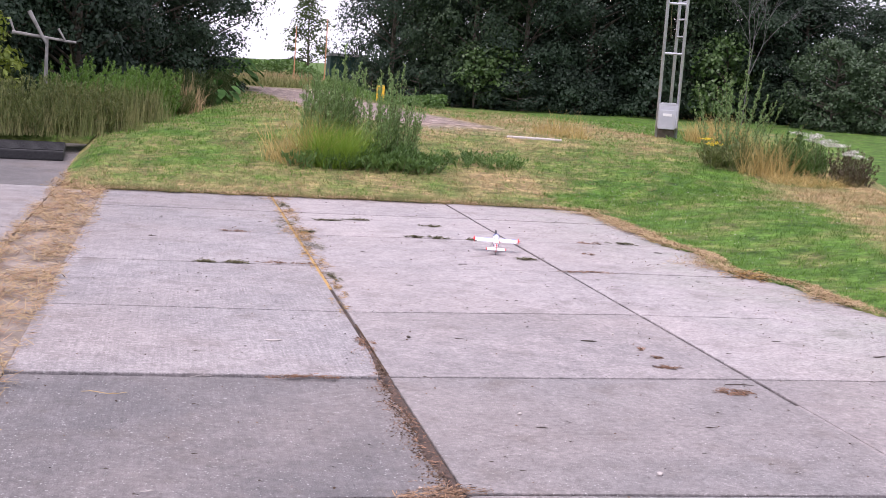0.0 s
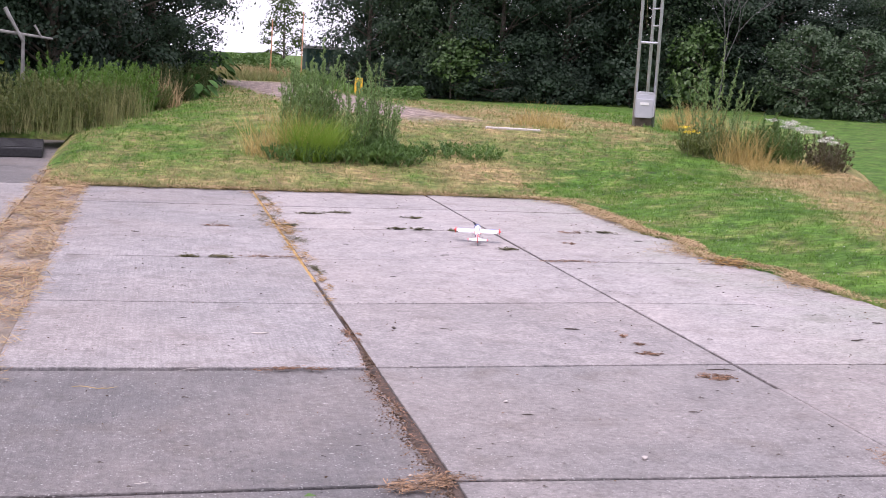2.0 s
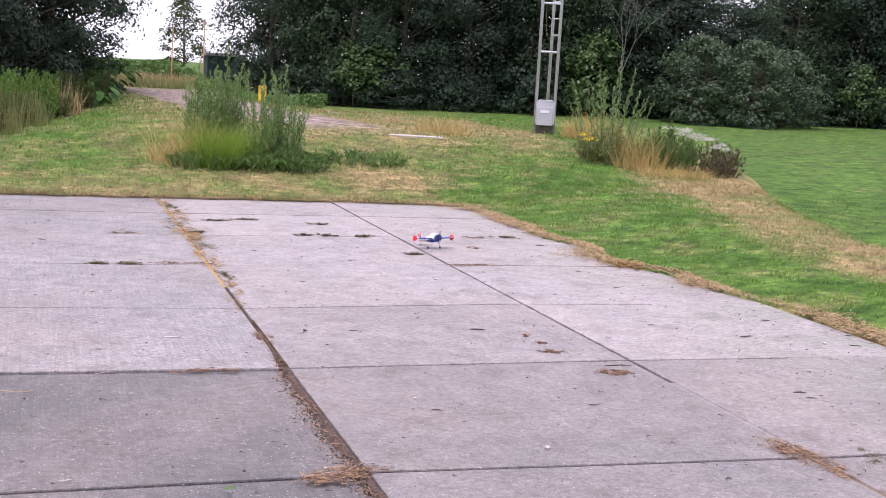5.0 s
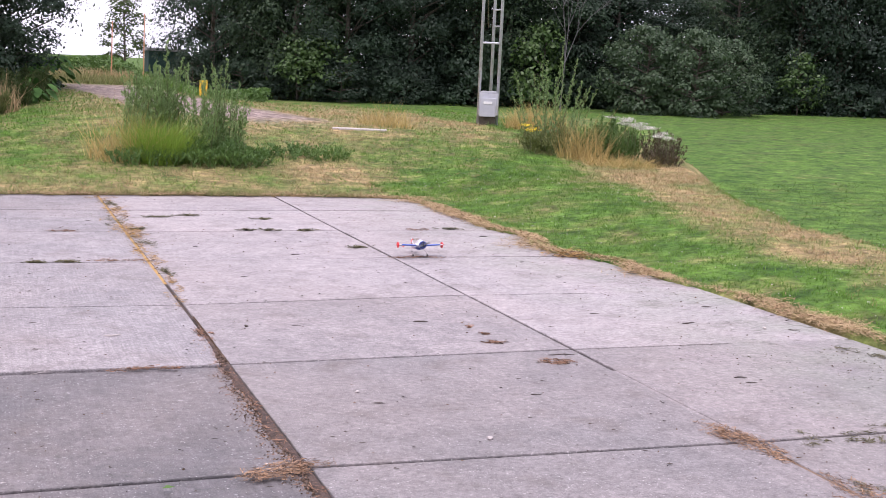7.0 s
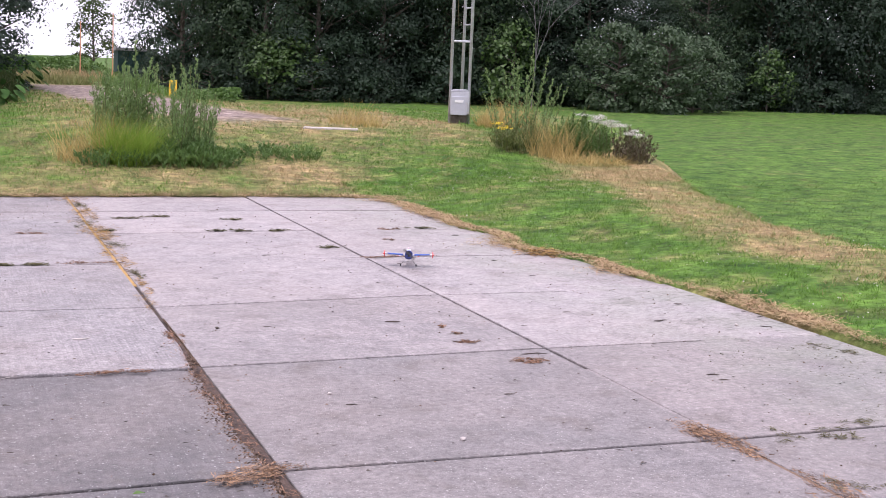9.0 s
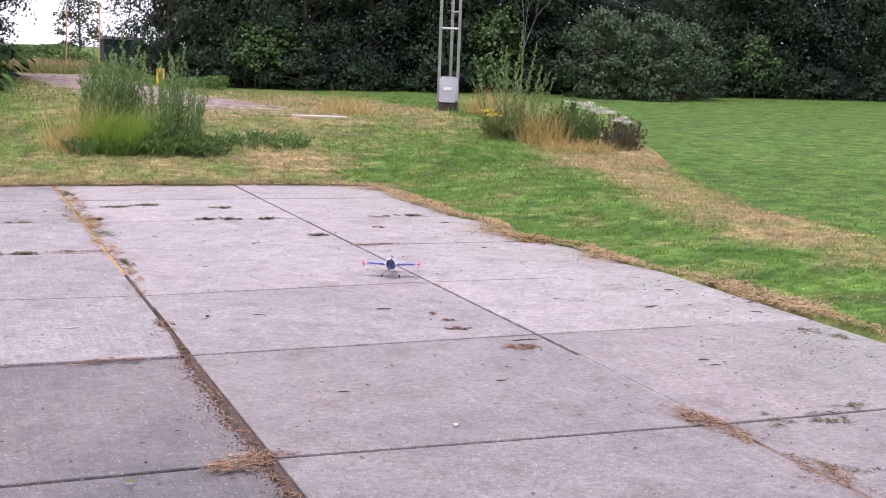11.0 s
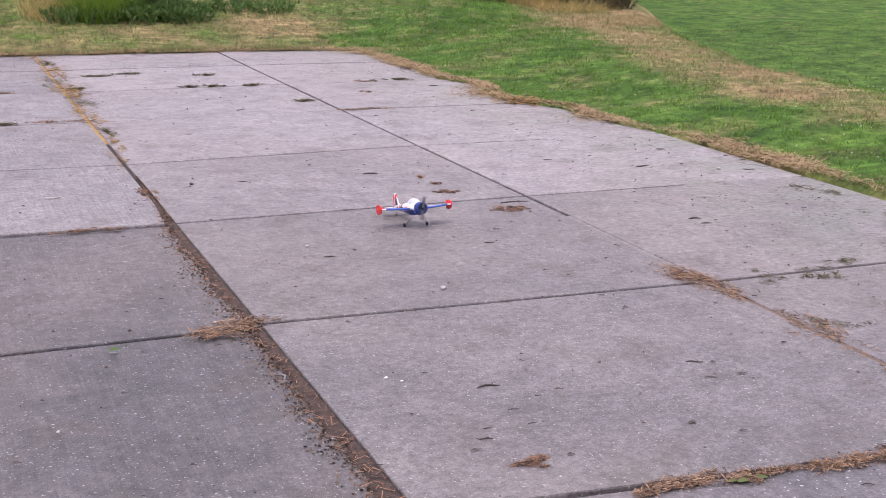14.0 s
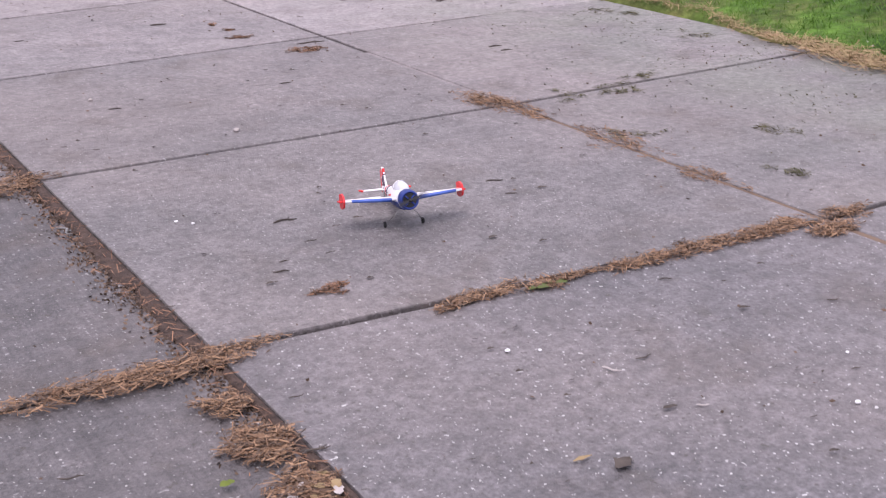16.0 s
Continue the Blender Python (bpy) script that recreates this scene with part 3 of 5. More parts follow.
def herb(name, seed, at, spread, tall, stems, leaf, mat, leafiness, label, slim=0.35, low=0.0, spike=0.5, category="weeds", bulk=0.1, fan=0.12):
    """A clump of tall weeds: thin stems that fan out, with upward leaves that get small towards the pointed tops."""
    rng = np.random.default_rng(seed)
    ob = tagged(new(name), label, category)
    x0, y0 = at
    z0 = height(x0, y0)
    ob.location = (x0, y0, z0)
    bm = bmesh.new()
    P, D, S = [], [], []
    for k in range(stems):
        r = math.sqrt(rng.uniform()) * 1.0
        a = rng.uniform(0, 2 * math.pi)
        bx, by = spread[0] * r * math.cos(a), spread[1] * r * math.sin(a)
        bz = height(x0 + bx, y0 + by) - z0
        h = tall * (1.05 - spike * r) * rng.uniform(0.62, 1.05)
        lean = (fan * bx + rng.normal() * 0.05, fan * by + rng.normal() * 0.05)
        top = (bx + lean[0] * h * 2, by + lean[1] * h * 2, bz + h)
        tube(bm, (bx, by, bz - 0.03), top, 0.006, 0.002, 4)
        n = int(leafiness * h)
        u = rng.uniform(low, 1.0, n) ** 1.15
        # short side shoots carry the leaves
        shoot = np.floor(u * h * 16)
        turn = shoot * 2.4 + k + rng.normal(size=n) * 0.25
        reach = rng.uniform(0.05, 1.0, n) * (bulk * 1.9 * (1.05 - u) + 0.012)
        c = np.array((bx, by, bz)) + u[:, None] * (np.array(top) - np.array((bx, by, bz)))
        side = np.stack([np.cos(turn), np.sin(turn), np.full(n, 0.9)], 1)
        P.append(c + side * reach[:, None] + rng.normal(size=(n, 3)) * 0.008)
        D.append(side + np.array([0, 0, 0.5]) + rng.normal(size=(n, 3)) * 0.45)
        S.append(leaf * (1.25 - 0.6 * u) * rng.uniform(0.6, 1.4, n))
    tagged(part("stem", bm, STEM, ob), kind="stuff")
    P, d, L = np.concatenate(P), unit(np.concatenate(D)), np.concatenate(S)[:, None]
    s = unit(np.cross(d, rng.normal(size=d.shape)))
    me = faces_mesh("foliage", np.stack([P - d * L / 2, P + s * L * slim / 2, P + d * L / 2, P - s * L * slim / 2], axis=1), 4)
    tagged(part_mesh("foliage", me, mat, ob), kind="stuff")
    return ob


def tuft(name, seed, at, spread, tall, count, mat, label, width=0.008, lean=0.3, category="grass"):
    """A tuft of long grass."""
    rng = np.random.default_rng(seed)
    r, a = np.sqrt(rng.uniform(size=count)), rng.uniform(0, 2 * math.pi, count)
    X, Y = at[0] + spread[0] * r * np.cos(a), at[1] + spread[1] * r * np.sin(a)
    Z = np.array([height(x, y) for x, y in zip(X, Y)]) - 0.01
    z0 = height(*at)
    P = np.stack([X - at[0], Y - at[1], Z - z0], 1)
    me = faces_mesh(name, blades(rng, P, tall * (1.1 - 0.5 * r), width, lean), 3)
    ob = part_mesh(name, me, mat)
    ob.location = (*at, z0)
    return tagged(ob, label, category)


def lumpy(rng, n, r):
    d = unit(rng.normal(size=(n, 3)))
    return d * r * rng.uniform(0.3, 1.0, (n, 1)) ** 0.5


# the clump in the middle of the rise
herb("weed_bush", 1, (1.0, 11.0), (0.40, 0.35), 1.55, 54, 0.042, LEAF_GREY, 430, "tall grey-green mugwort bush on the rise", spike=0.4, bulk=0.06, fan=0.06)
herb("weed_bush", 2, (1.72, 10.4), (0.36, 0.36), 1.62, 44, 0.038, LEAF_GREY, 360, "tall grey-green mugwort bush on the rise", spike=0.55, bulk=0.05, fan=0.14)
herb("weed_bush", 3, (1.65, 10.05), (0.72, 0.40), 0.42, 120, 0.05, LEAF_MUG, 420, "low dark leafy weeds round the foot of the bush", spike=0.75, fan=0.5)
herb("weed_bush", 4, (0.85, 10.0), (0.5, 0.3), 0.24, 60, 0.045, LEAF_MUG, 380, "low dark leafy weeds round the foot of the bush", spike=0.5, fan=0.5)
herb("weed_bush", 5, (3.0, 10.5), (0.65, 0.3), 0.12, 80, 0.04, LEAF_MUG, 520, "low flat green weeds beside the bush", spike=0.5)
tuft("long_grass", 6, (0.98, 10.15), (0.36, 0.32), 0.64, 2200, BLADE_LIME, "long fresh green grass beside the bush", width=0.008, lean=0.55)
tuft("dry_long_grass", 7, (0.62, 10.35), (0.6, 0.4), 0.74, 420, STRAW_TUFT, "dry seeding grass stalks among the weeds", width=0.010, lean=0.45)
# the clump at the crest of the bank
herb("weed_bush", 8, (7.0, 11.1), (0.36, 0.3), 1.62, 22, 0.034, LEAF_GREY, 330, "tall grey-green mugwort bush at the bank's crest", spike=0.35, bulk=0.036, fan=0.42)
herb("weed_bush", 9, (6.85, 10.7), (0.42, 0.35), 0.52, 44, 0.05, LEAF_SEEDY, 300, "yellow-green weeds at the foot of the mugwort", spike=0.4, fan=0.3)
herb("weed_bush", 10, (7.72, 10.5), (0.42, 0.4), 0.72, 60, 0.046, LEAF_MUG, 400, "dark blue-green leafy weeds at the bank's crest", spike=0.5, bulk=0.08, fan=0.3)
herb("weed_bush", 11, (8.28, 9.9), (0.24, 0.3), 0.66, 34, 0.045, LEAF_BROWN, 240, "brownish withering weeds on the bank's slope", spike=0.55, bulk=0.05, fan=0.7)
tuft("dry_long_grass", 12, (7.15, 10.25), (0.42, 0.3), 0.66, 520, STRAW_TUFT, "dry yellow grass round the mugwort", width=0.008, lean=0.4)
tuft("dry_long_grass", 13, (7.75, 13.3), (0.55, 0.45), 0.46, 1500, STRAW_TUFT, "dry yellow grass by the mast", width=0.008, lean=0.45)
tuft("dry_long_grass", 14, (5.0, 13.2), (0.5, 0.4), 0.4, 420, STRAW_TUFT, "sparse dry grass stalks on the rise", width=0.008, lean=0.4)
tuft("dry_long_grass", 15, (7.5, 9.7), (0.6, 0.3), 0.22, 500, STRAW_TUFT, "matted dry grass on the bank's slope", width=0.009, lean=1.2)


def flower_heads(name, seed, spots, mat, label, r=0.05, n=90, s=0.018):
    rng = np.random.default_rng(seed)
    ob = tagged(new(name), label, "flowers")
    x0, y0 = spots[0][:2]
    z0 = height(x0, y0)
    ob.location = (x0, y0, z0)
    for x, y, h in spots:
        gz = height(x, y) - z0
        part("stalk", tube(bmesh.new(), (x - x0, y - y0, gz - 0.02), (x - x0, y - y0, gz + h), 0.004, 0.003, 5), STEM, ob)
        P = np.array((x - x0, y - y0, gz + h)) + rng.normal(size=(n, 3)) * np.array([r, r, r * 0.25])
        tagged(part_mesh("flower_head", faces_mesh("flower_head", leaves(rng, P, s, 0.9, 0.9), 4), mat, ob), kind="stuff")


frng = random.Random(8)
flower_heads("white_flowers", 16, [(7.72 + 0.03 * k + frng.uniform(-0.05, 0.05), 10.35 - 0.05 * k + frng.uniform(-0.15, 0.1), 0.66 - 0.014 * k + frng.uniform(-0.06, 0.04)) for k in range(15)], PETAL, "white umbel flowers above dark weeds")
flower_heads("yellow_flowers", 17, [(6.35, 10.6, 0.42), (6.42, 10.55, 0.36)], PETAL_YELLOW, "small yellow flowers at the mugwort's foot")

# the weeds before the trees on the left
for k, (x, y, sx, sy, tall, m, lab) in enumerate((
        (-4.3, 13.0, 0.7, 0.5, 1.0, LEAF_SEEDY, "tall seeding olive-brown dock weeds"),
        (-3.1, 13.0, 0.7, 0.5, 1.02, LEAF_SEEDY, "tall seeding olive-brown dock weeds"),
        (-2.35, 13.4, 0.5, 0.6, 0.95, LEAF_SEEDY, "tall seeding olive-brown dock weeds"),
        (-3.9, 14.4, 0.7, 0.6, 1.1, LEAF_OLIVE, "tall dull green nettles before the trees"),
        (-2.5, 15.0, 0.7, 0.6, 1.32, LEAF_FRESH, "tall fresh green goldenrod before the trees"),
        (-1.9, 15.0, 0.5, 0.7, 0.75, LEAF_SEEDY, "seeding olive-brown weeds at the lawn's edge"),
        (-1.7, 16.4, 0.6, 0.6, 1.15, LEAF_FRESH, "tall fresh green goldenrod before the trees"),
        (-1.15, 17.2, 0.4, 0.6, 0.6, LEAF_SEEDY, "seeding pale weeds at the lawn's edge"),
        (-1.0, 18.6, 0.6, 0.6, 0.95, LEAF_OLIVE, "dark green nettles under the trees"),
        (-0.6, 20.5, 0.6, 0.7, 0.95, LEAF_OLIVE, "dark green nettles under the trees"))):
    herb("tall_weeds", 40 + k, (x, y), (sx, sy), tall * 0.80, 95, 0.048, m, 420, lab, slim=0.35, spike=0.2, bulk=0.06)
for k, (x, y) in enumerate(((-3.6, 12.7), (-2.7, 12.8), (-2.1, 13.3), (-1.7, 14.6))):
    tuft("long_grass", 64 + k, (x, y), (0.6, 0.4), 0.75, 420, BLADE_DULL, "tall seeding grass among the weeds", width=0.009, lean=0.15)
tuft("dry_long_grass", 61, (-0.95, 17.2), (0.35, 0.5), 0.7, 260, STRAW_PALE, "dry reddish dock stalks at the lawn's edge", width=0.015)


def burdock(seed, at, count, size):
    """Large drooping leaves on stalks."""
    rng = np.random.default_rng(seed)
    ob = tagged(new("burdock_plant"), "broad-leaved dark green burdock beside the track", "plant")
    ob.location = (*at, height(*at))
    for k in range(count):
        a, r = rng.uniform(0, 6.28), size * 1.1 * math.sqrt(rng.uniform())
        base = Vector((r * math.cos(a), r * math.sin(a), rng.uniform(0.15, 1.0) * size * 1.2 + 0.05))
        d = Vector((math.cos(a), math.sin(a), -0.5)).normalized()
        s = d.cross(Vector((0, 0, 1))).normalized()
        up = s.cross(d)
        L = rng.uniform(0.14, 0.26)
        bm = bmesh.new()
        rows = []
        for i in range(6):
            f = i / 5
            w = L * 0.42 * math.sin(math.pi * (0.12 + 0.88 * f)) ** 0.7
            c = base + d * L * f - Vector((0, 0, 0.25 * L * f * f))
            rows.append([bm.verts.new(c - s * w + up * 0.12 * w), bm.verts.new(c), bm.verts.new(c + s * w + up * 0.12 * w)])
        for p, q in zip(rows, rows[1:]):
            for i in range(2):
                bm.faces.new((p[i], p[i + 1], q[i + 1], q[i]))
        part("leaf", bm, LEAF_BROAD, ob, shade=True)
    bm = tube(bmesh.new(), (0, 0, -0.05), (0, 0, size), 0.02, 0.01, 6)
    part("stalk", bm, STEM, ob)


burdock(70, (-0.35, 19.4), 44, 0.4)
burdock(71, (0.25, 25.5), 70, 0.6)
burdock(72, (-0.2, 23.5), 50, 0.5)


# ---- trees ----
def tree(name, seed, tall, wide, mat, label, leaf=0.16, clumps=70, per=130, trunk_r=0.14, bottom=0.12, blob=0.5, cone=False, category="tree"):
    """A trunk with limbs that carry boughs; each bough is a flattened, drooping spray of leaves that face outwards."""
    rng = np.random.default_rng(seed)
    ob = tagged(new(name), label, category)
    seg, P, out = [], [], []
    top = Vector((rng.normal() * 0.2, rng.normal() * 0.2, tall * 0.9))
    seg.append((Vector((0, 0, -0.3)), top * 0.4, trunk_r, trunk_r * 0.7))
    seg.append((top * 0.4, top, trunk_r * 0.7, 0.03))
    for k in range(clumps):
        u = bottom + (1 - bottom) * (k + rng.uniform()) / clumps
        if cone:
            w = wide * (1.05 - u) * 1.2
        else:
            w = wide * (0.62 + 0.38 * math.sin(math.pi * min(1, u * 0.9 + 0.1))) * (1.0 if u < 0.75 else (1.15 - u) / 0.4)
        a, r = rng.uniform(0, 2 * math.pi), w * rng.uniform(0.3, 1.0) ** 0.5
        c = Vector((r * math.cos(a), r * math.sin(a), u * tall))
        if k % 3 == 0:
            seg.append((top * max(0.06, (u - 0.12) / 0.9), c, 0.035, 0.012))
        n = int(per * rng.uniform(0.6, 1.4))
        size = blob * rng.uniform(0.6, 1.35)
        q = unit(rng.normal(size=(n, 3)))
        q[:, 2] = np.where(rng.uniform(size=n) < 0.6, np.abs(q[:, 2]), q[:, 2])
        rag = (1 + 0.35 * np.sin(q[:, 0] * 7 + k) * np.sin(q[:, 1] * 6 + 2 * k))[:, None]
        away = q + np.array([math.cos(a), math.sin(a), 0.3]) * 0.5
        q = q * rng.uniform(0.45, 1.0, (n, 1)) ** 0.5 * rag * np.array([size, size, size * 0.55])
        q[:, 2] -= 0.3 * (q[:, 0] ** 2 + q[:, 1] ** 2) / size
        P.append(np.array(c) + q)
        out.append(unit(away))
    part("trunk", branch_mesh(seg), BARK, ob)
    part_mesh("crown", faces_mesh("crown", leaves_facing(rng, np.concatenate(P), np.concatenate(out), leaf), 4), mat, ob)
    return ob


def scatter(first, spots, rng, group, lo=0.85, hi=1.25, sink=0.1):
    for i, (x, y) in enumerate(spots):
        s = rng.uniform(lo, hi)
        m = Matrix.LocRotScale((x, y, height(x, y) - sink), Euler((0, 0, rng.uniform(0, 6.28))), (s, s, s * rng.uniform(0.85, 1.15)))
        if group.startswith("tree belt") and 0.525 < (x + 1.2) / (y + 6.2) < 0.62:
            m = m @ Matrix.Diagonal((1, 1, 0.56, 1))
        kind = first[i % len(first)]
        if i < len(first):
            kind.matrix_basis = m
            kind["group"] = group
        else:
            copy_thing(kind, m)


def along(line, step, rng, dx=0.0, dy=0.0, wob=0.3):
    out = []
    for (xa, ya), (xb, yb) in zip(line, line[1:]):
        n = max(1, round(math.hypot(xb - xa, yb - ya) / step))
        for k in range(n):
            f = (k + rng.uniform(-0.25, 0.25)) / n
            out.append((xa + (xb - xa) * f + dx + rng.uniform(-wob, wob), ya + (yb - ya) * f + dy + rng.uniform(-wob, wob)))
    return out


def wood():
    rng = random.Random(3)
    line = [(8.6, 49.2), (14, 46.5), (24, 45), (36, 42), (48, 37)]
    kinds = [tree("tree", 20 + k, 8.6, 2.5, m, lab, leaf=0.105, clumps=120, per=270, bottom=0.02, blob=0.85) for k, (m, lab) in enumerate((
        (LEAF_DARK, "dense dark green broadleaf tree in a tree belt"),
        (LEAF_BELT, "dense mid-green broadleaf tree in a tree belt"),
        (LEAF_DARK, "dense dark leafy tree with low boughs in a tree belt"),
        (LEAF_DEEP, "dense deep green tree with low boughs in a tree belt")))]
    scatter(kinds, along(line, 2.6, rng), rng, "tree belt front row", 0.8, 1.2)
    back = [tree("tree", 27, 9.5, 2.7, LEAF_DEEP, "dark tree standing deeper in the tree belt", leaf=0.24, clumps=110, per=75, bottom=0.0, blob=0.9)]
    scatter(back, along(line, 3.0, rng, 1.0, 3.0) + [(x, y) for x, y in along(line, 3.4, rng, 2.0, 6.5) if not 0.5 < (x + 1.2) / (y + 6.2) < 0.66], rng, "tree belt back rows", 0.85, 1.25)
    low = [tree("bush", 33, 1.9, 1.2, LEAF_DEEP, "low dark shrub at the foot of the tree belt", leaf=0.11, clumps=42, per=90, bottom=0.0, blob=0.4, trunk_r=0.03, category="shrub"),
           tree("bush", 34, 1.6, 1.3, LEAF_DARK, "low dark green shrub at the foot of the tree belt", leaf=0.11, clumps=42, per=90, bottom=0.0, blob=0.4, trunk_r=0.03, category="shrub")]
    scatter(low, along(line, 1.7, rng, -0.6, -1.6, 0.5), rng, "shrubs under the trees", 0.7, 1.3, 0.05)
    light = [tree("bush", 35, 2.6, 0.9, LEAF_MID, "light green young tree before the dark tree belt", leaf=0.14, clumps=34, per=60, bottom=0.1, blob=0.45, trunk_r=0.04, category="shrub")]
    scatter(light, [(11.2, 45.2), (21.2, 42.6), (12.3, 45.4), (33, 40.5), (40, 38.5)], rng, "young trees at the edge", 0.9, 1.3, 0.05)
    sh = [tree("bush", 36, 3.2, 1.5, LEAF_WILLOW, "broad grey-green willow shrub before the tree belt", leaf=0.11, clumps=90, per=110, bottom=0.0, blob=0.42, trunk_r=0.05, category="shrub")]
    scatter(sh, [(26.0, 38.0), (28.0, 38.8), (24.6, 39.6)], rng, "willow shrubs", 0.75, 1.15, 0.05)
    far = [tree("tree", 37, 6.3, 1.35, LEAF_OLIVE, "slender young tree on the horizon", leaf=0.17, clumps=44, per=75, bottom=0.2, blob=0.55, trunk_r=0.09)]
    scatter(far, [(7.0, 73.4)], rng, "", 1.0, 1.0, 0.0)
    near = [tree("tree", 31, 7.6, 1.9, LEAF_DARK, "dense dark green tree behind tall weeds", leaf=0.085, clumps=200, per=190, bottom=0.02, blob=0.5),
            tree("tree", 32, 7.0, 1.8, LEAF_DEEP, "dense dark tree with low boughs behind tall weeds", leaf=0.085, clumps=200, per=190, bottom=0.02, blob=0.5)]
    scatter(near, [(-4.9, 18.2), (-3.0, 19.4), (-1.9, 21.3), (-6.4, 18.0), (-1.15, 24.2), (-4.6, 22), (-1.9, 26.5), (-3.4, 26), (-3.2, 23.2), (-5.6, 20.2), (-4.4, 29)], rng, "trees by the track", 0.9, 1.05)
    yel = tree("bush", 38, 1.9, 0.75, LEAF_LIME, "yellow-green leafy shrub at the edge of the weeds", leaf=0.09, clumps=60, per=50, bottom=0.25, blob=0.22, trunk_r=0.03, category="shrub")
    yel.matrix_basis = pose(-4.25, 14.0, height(-4.25, 14.0))


wood()


def dead_tree(x, y):
    rng = random.Random(12)
    ob = tagged(new("bare_tree"), "thin bare grey dead tree before the wood", "tree")
    ob.location = (x, y, height(x, y))
    seg = []

    def grow(p, d, L, r, depth):
        q = p + d * L
        seg.append((p, q, r, r * 0.7))
        if depth:
            for _ in range(3):
                grow(q, (d + Vector((rng.uniform(-0.7, 0.7), rng.uniform(-0.5, 0.5), rng.uniform(-0.1, 0.4)))).normalized(), L * rng.uniform(0.6, 0.85), r * 0.6, depth - 1)
    grow(Vector((0, 0, 0)), Vector((0.05, 0, 1)), 2.0, 0.03, 4)
    part("trunk", branch_mesh(seg), BARK_GREY, ob)


dead_tree(21.0, 40.0)


# ---- beyond the rise ----
def hedge():
    rng = np.random.default_rng(81)
    n = 14000
    X, Y = rng.uniform(-6, 9, n), rng.uniform(40, 42, n)
    top = 0.56 + 0.2 * np.array([noise.noise((x * 0.5, 0, 4)) for x in X])
    Z = np.array([height(x, y) for x, y in zip(X, Y)]) + rng.uniform(0, 1, n) ** 0.7 * top
    ob = part_mesh("hedge", faces_mesh("hedge", leaves(rng, np.stack([X, Y, Z], 1), 0.13), 4), LEAF_MUG)
    tagged(ob, "rough green hedge along the horizon", "hedge", kind="stuff")


hedge()
for k, (x, y, sx, sy, h, n) in enumerate(((1.6, 29.6, 1.5, 1.2, 0.34, 1800), (3.9, 30.5, 1.3, 1.4, 0.38, 1600), (2.6, 33.0, 2.2, 1.2, 0.36, 1600), (5.6, 33.0, 1.6, 1.5, 0.36, 1300))):
    tuft("long_grass", 84 + k, (x, y), (sx, sy), h, n, (BLADE_DULL, BLADE, STRAW_PALE, BLADE_DULL)[k], "rough tall grass where the track ends", width=0.03, lean=0.4)
for px, py, pz in ((2.68, 35.65, 2.65), (3.69, 35.55, 2.95)):
    pole = tagged(new("marker_pole"), "thin orange-brown upright pole beside the track", "pole", "poles by the track")
    pole.location = (px, py, height(px, py))
    part("shaft", tube(bmesh.new(), (0, 0, -0.2), (0.02, 0, pz - height(px, py)), 0.022, 0.016, 8), ORANGE, pole)
    part("foot", tube(bmesh.new(), (0, 0, -0.02), (0, 0, 0.12), 0.09, 0.06, 10), DEADWOOD, pole)


def shed(x, y):
    z = height(x, y)
    ob = tagged(new("shed"), "small dark green flat-roofed shed beyond the rise", "shed")
    ob.location = (x, y, z)
    h = 2.0 - z
    part("wall", box(bmesh.new(), -0.9, 0.9, -0.8, 0.8, -0.1, h - 0.14, 0.01), SHED_GREEN, ob)
    part("roof", box(bmesh.new(), -1.0, 1.0, -0.9, 0.9, h - 0.138, h, 0.01), SHED_ROOF, ob, "grey roof edge")
    for k in range(7):
        part("rib", box(bmesh.new(), -0.85 + 0.27 * k, -0.80 + 0.27 * k, -0.83, -0.802, 0, h - 0.16), SHED_GREEN, ob)


shed(6.9, 54.2)


def marker(x, y, z):
    g = height(x, y)
    ob = tagged(new("marker_sign"), "yellow plastic marker on a post among the weeds", "sign")
    ob.location = (x, y, g)
    part("post", tube(bmesh.new(), (0, 0.02, -0.1), (0, 0.02, z - g), 0.018, sides=8), DEADWOOD, ob)
    part("panel", box(bmesh.new(), -0.07, 0.07, -0.02, 0.0, z - g - 0.14, z - g + 0.14, 0.012), YELLOW, ob)


marker(2.38, 15.5, 1.06)


def flat_board(x0, y0, x1, y1):
    ob = tagged(new("stone_slab"), "pale flat stone slab lying in dry grass", "slab")
    z = max(height(x0, y0), height(x1, y1))
    ob.matrix_world = pose((x0 + x1) / 2, (y0 + y1) / 2, z - 0.035, 0, 0, math.degrees(math.atan2(y1 - y0, x1 - x0)))
    L = math.hypot(x1 - x0, y1 - y0) / 2
    part("body", box(bmesh.new(), -L, L, -0.2, 0.2, -0.05, 0.05, 0.012), PALE, ob)


flat_board(4.0, 12.85, 4.83, 12.62)


def mat_roll():
    ob = tagged(new("rubber_mat"), "thick black ribbed rubber mat lying on the concrete", "mat")
    ob.matrix_world = pose(-3.35, 11.8, 0.0, 0, 0, 4)
    part("body", box(bmesh.new(), -0.85, 0.78, -0.75, 0.75, 0.002, 0.13, 0.02), RUBBER, ob)
    for k in range(9):
        part("rib", box(bmesh.new(), -0.84, 0.77, -0.68 + 0.165 * k, -0.62 + 0.165 * k, 0.131, 0.145, 0.004), RUBBER, ob)


mat_roll()


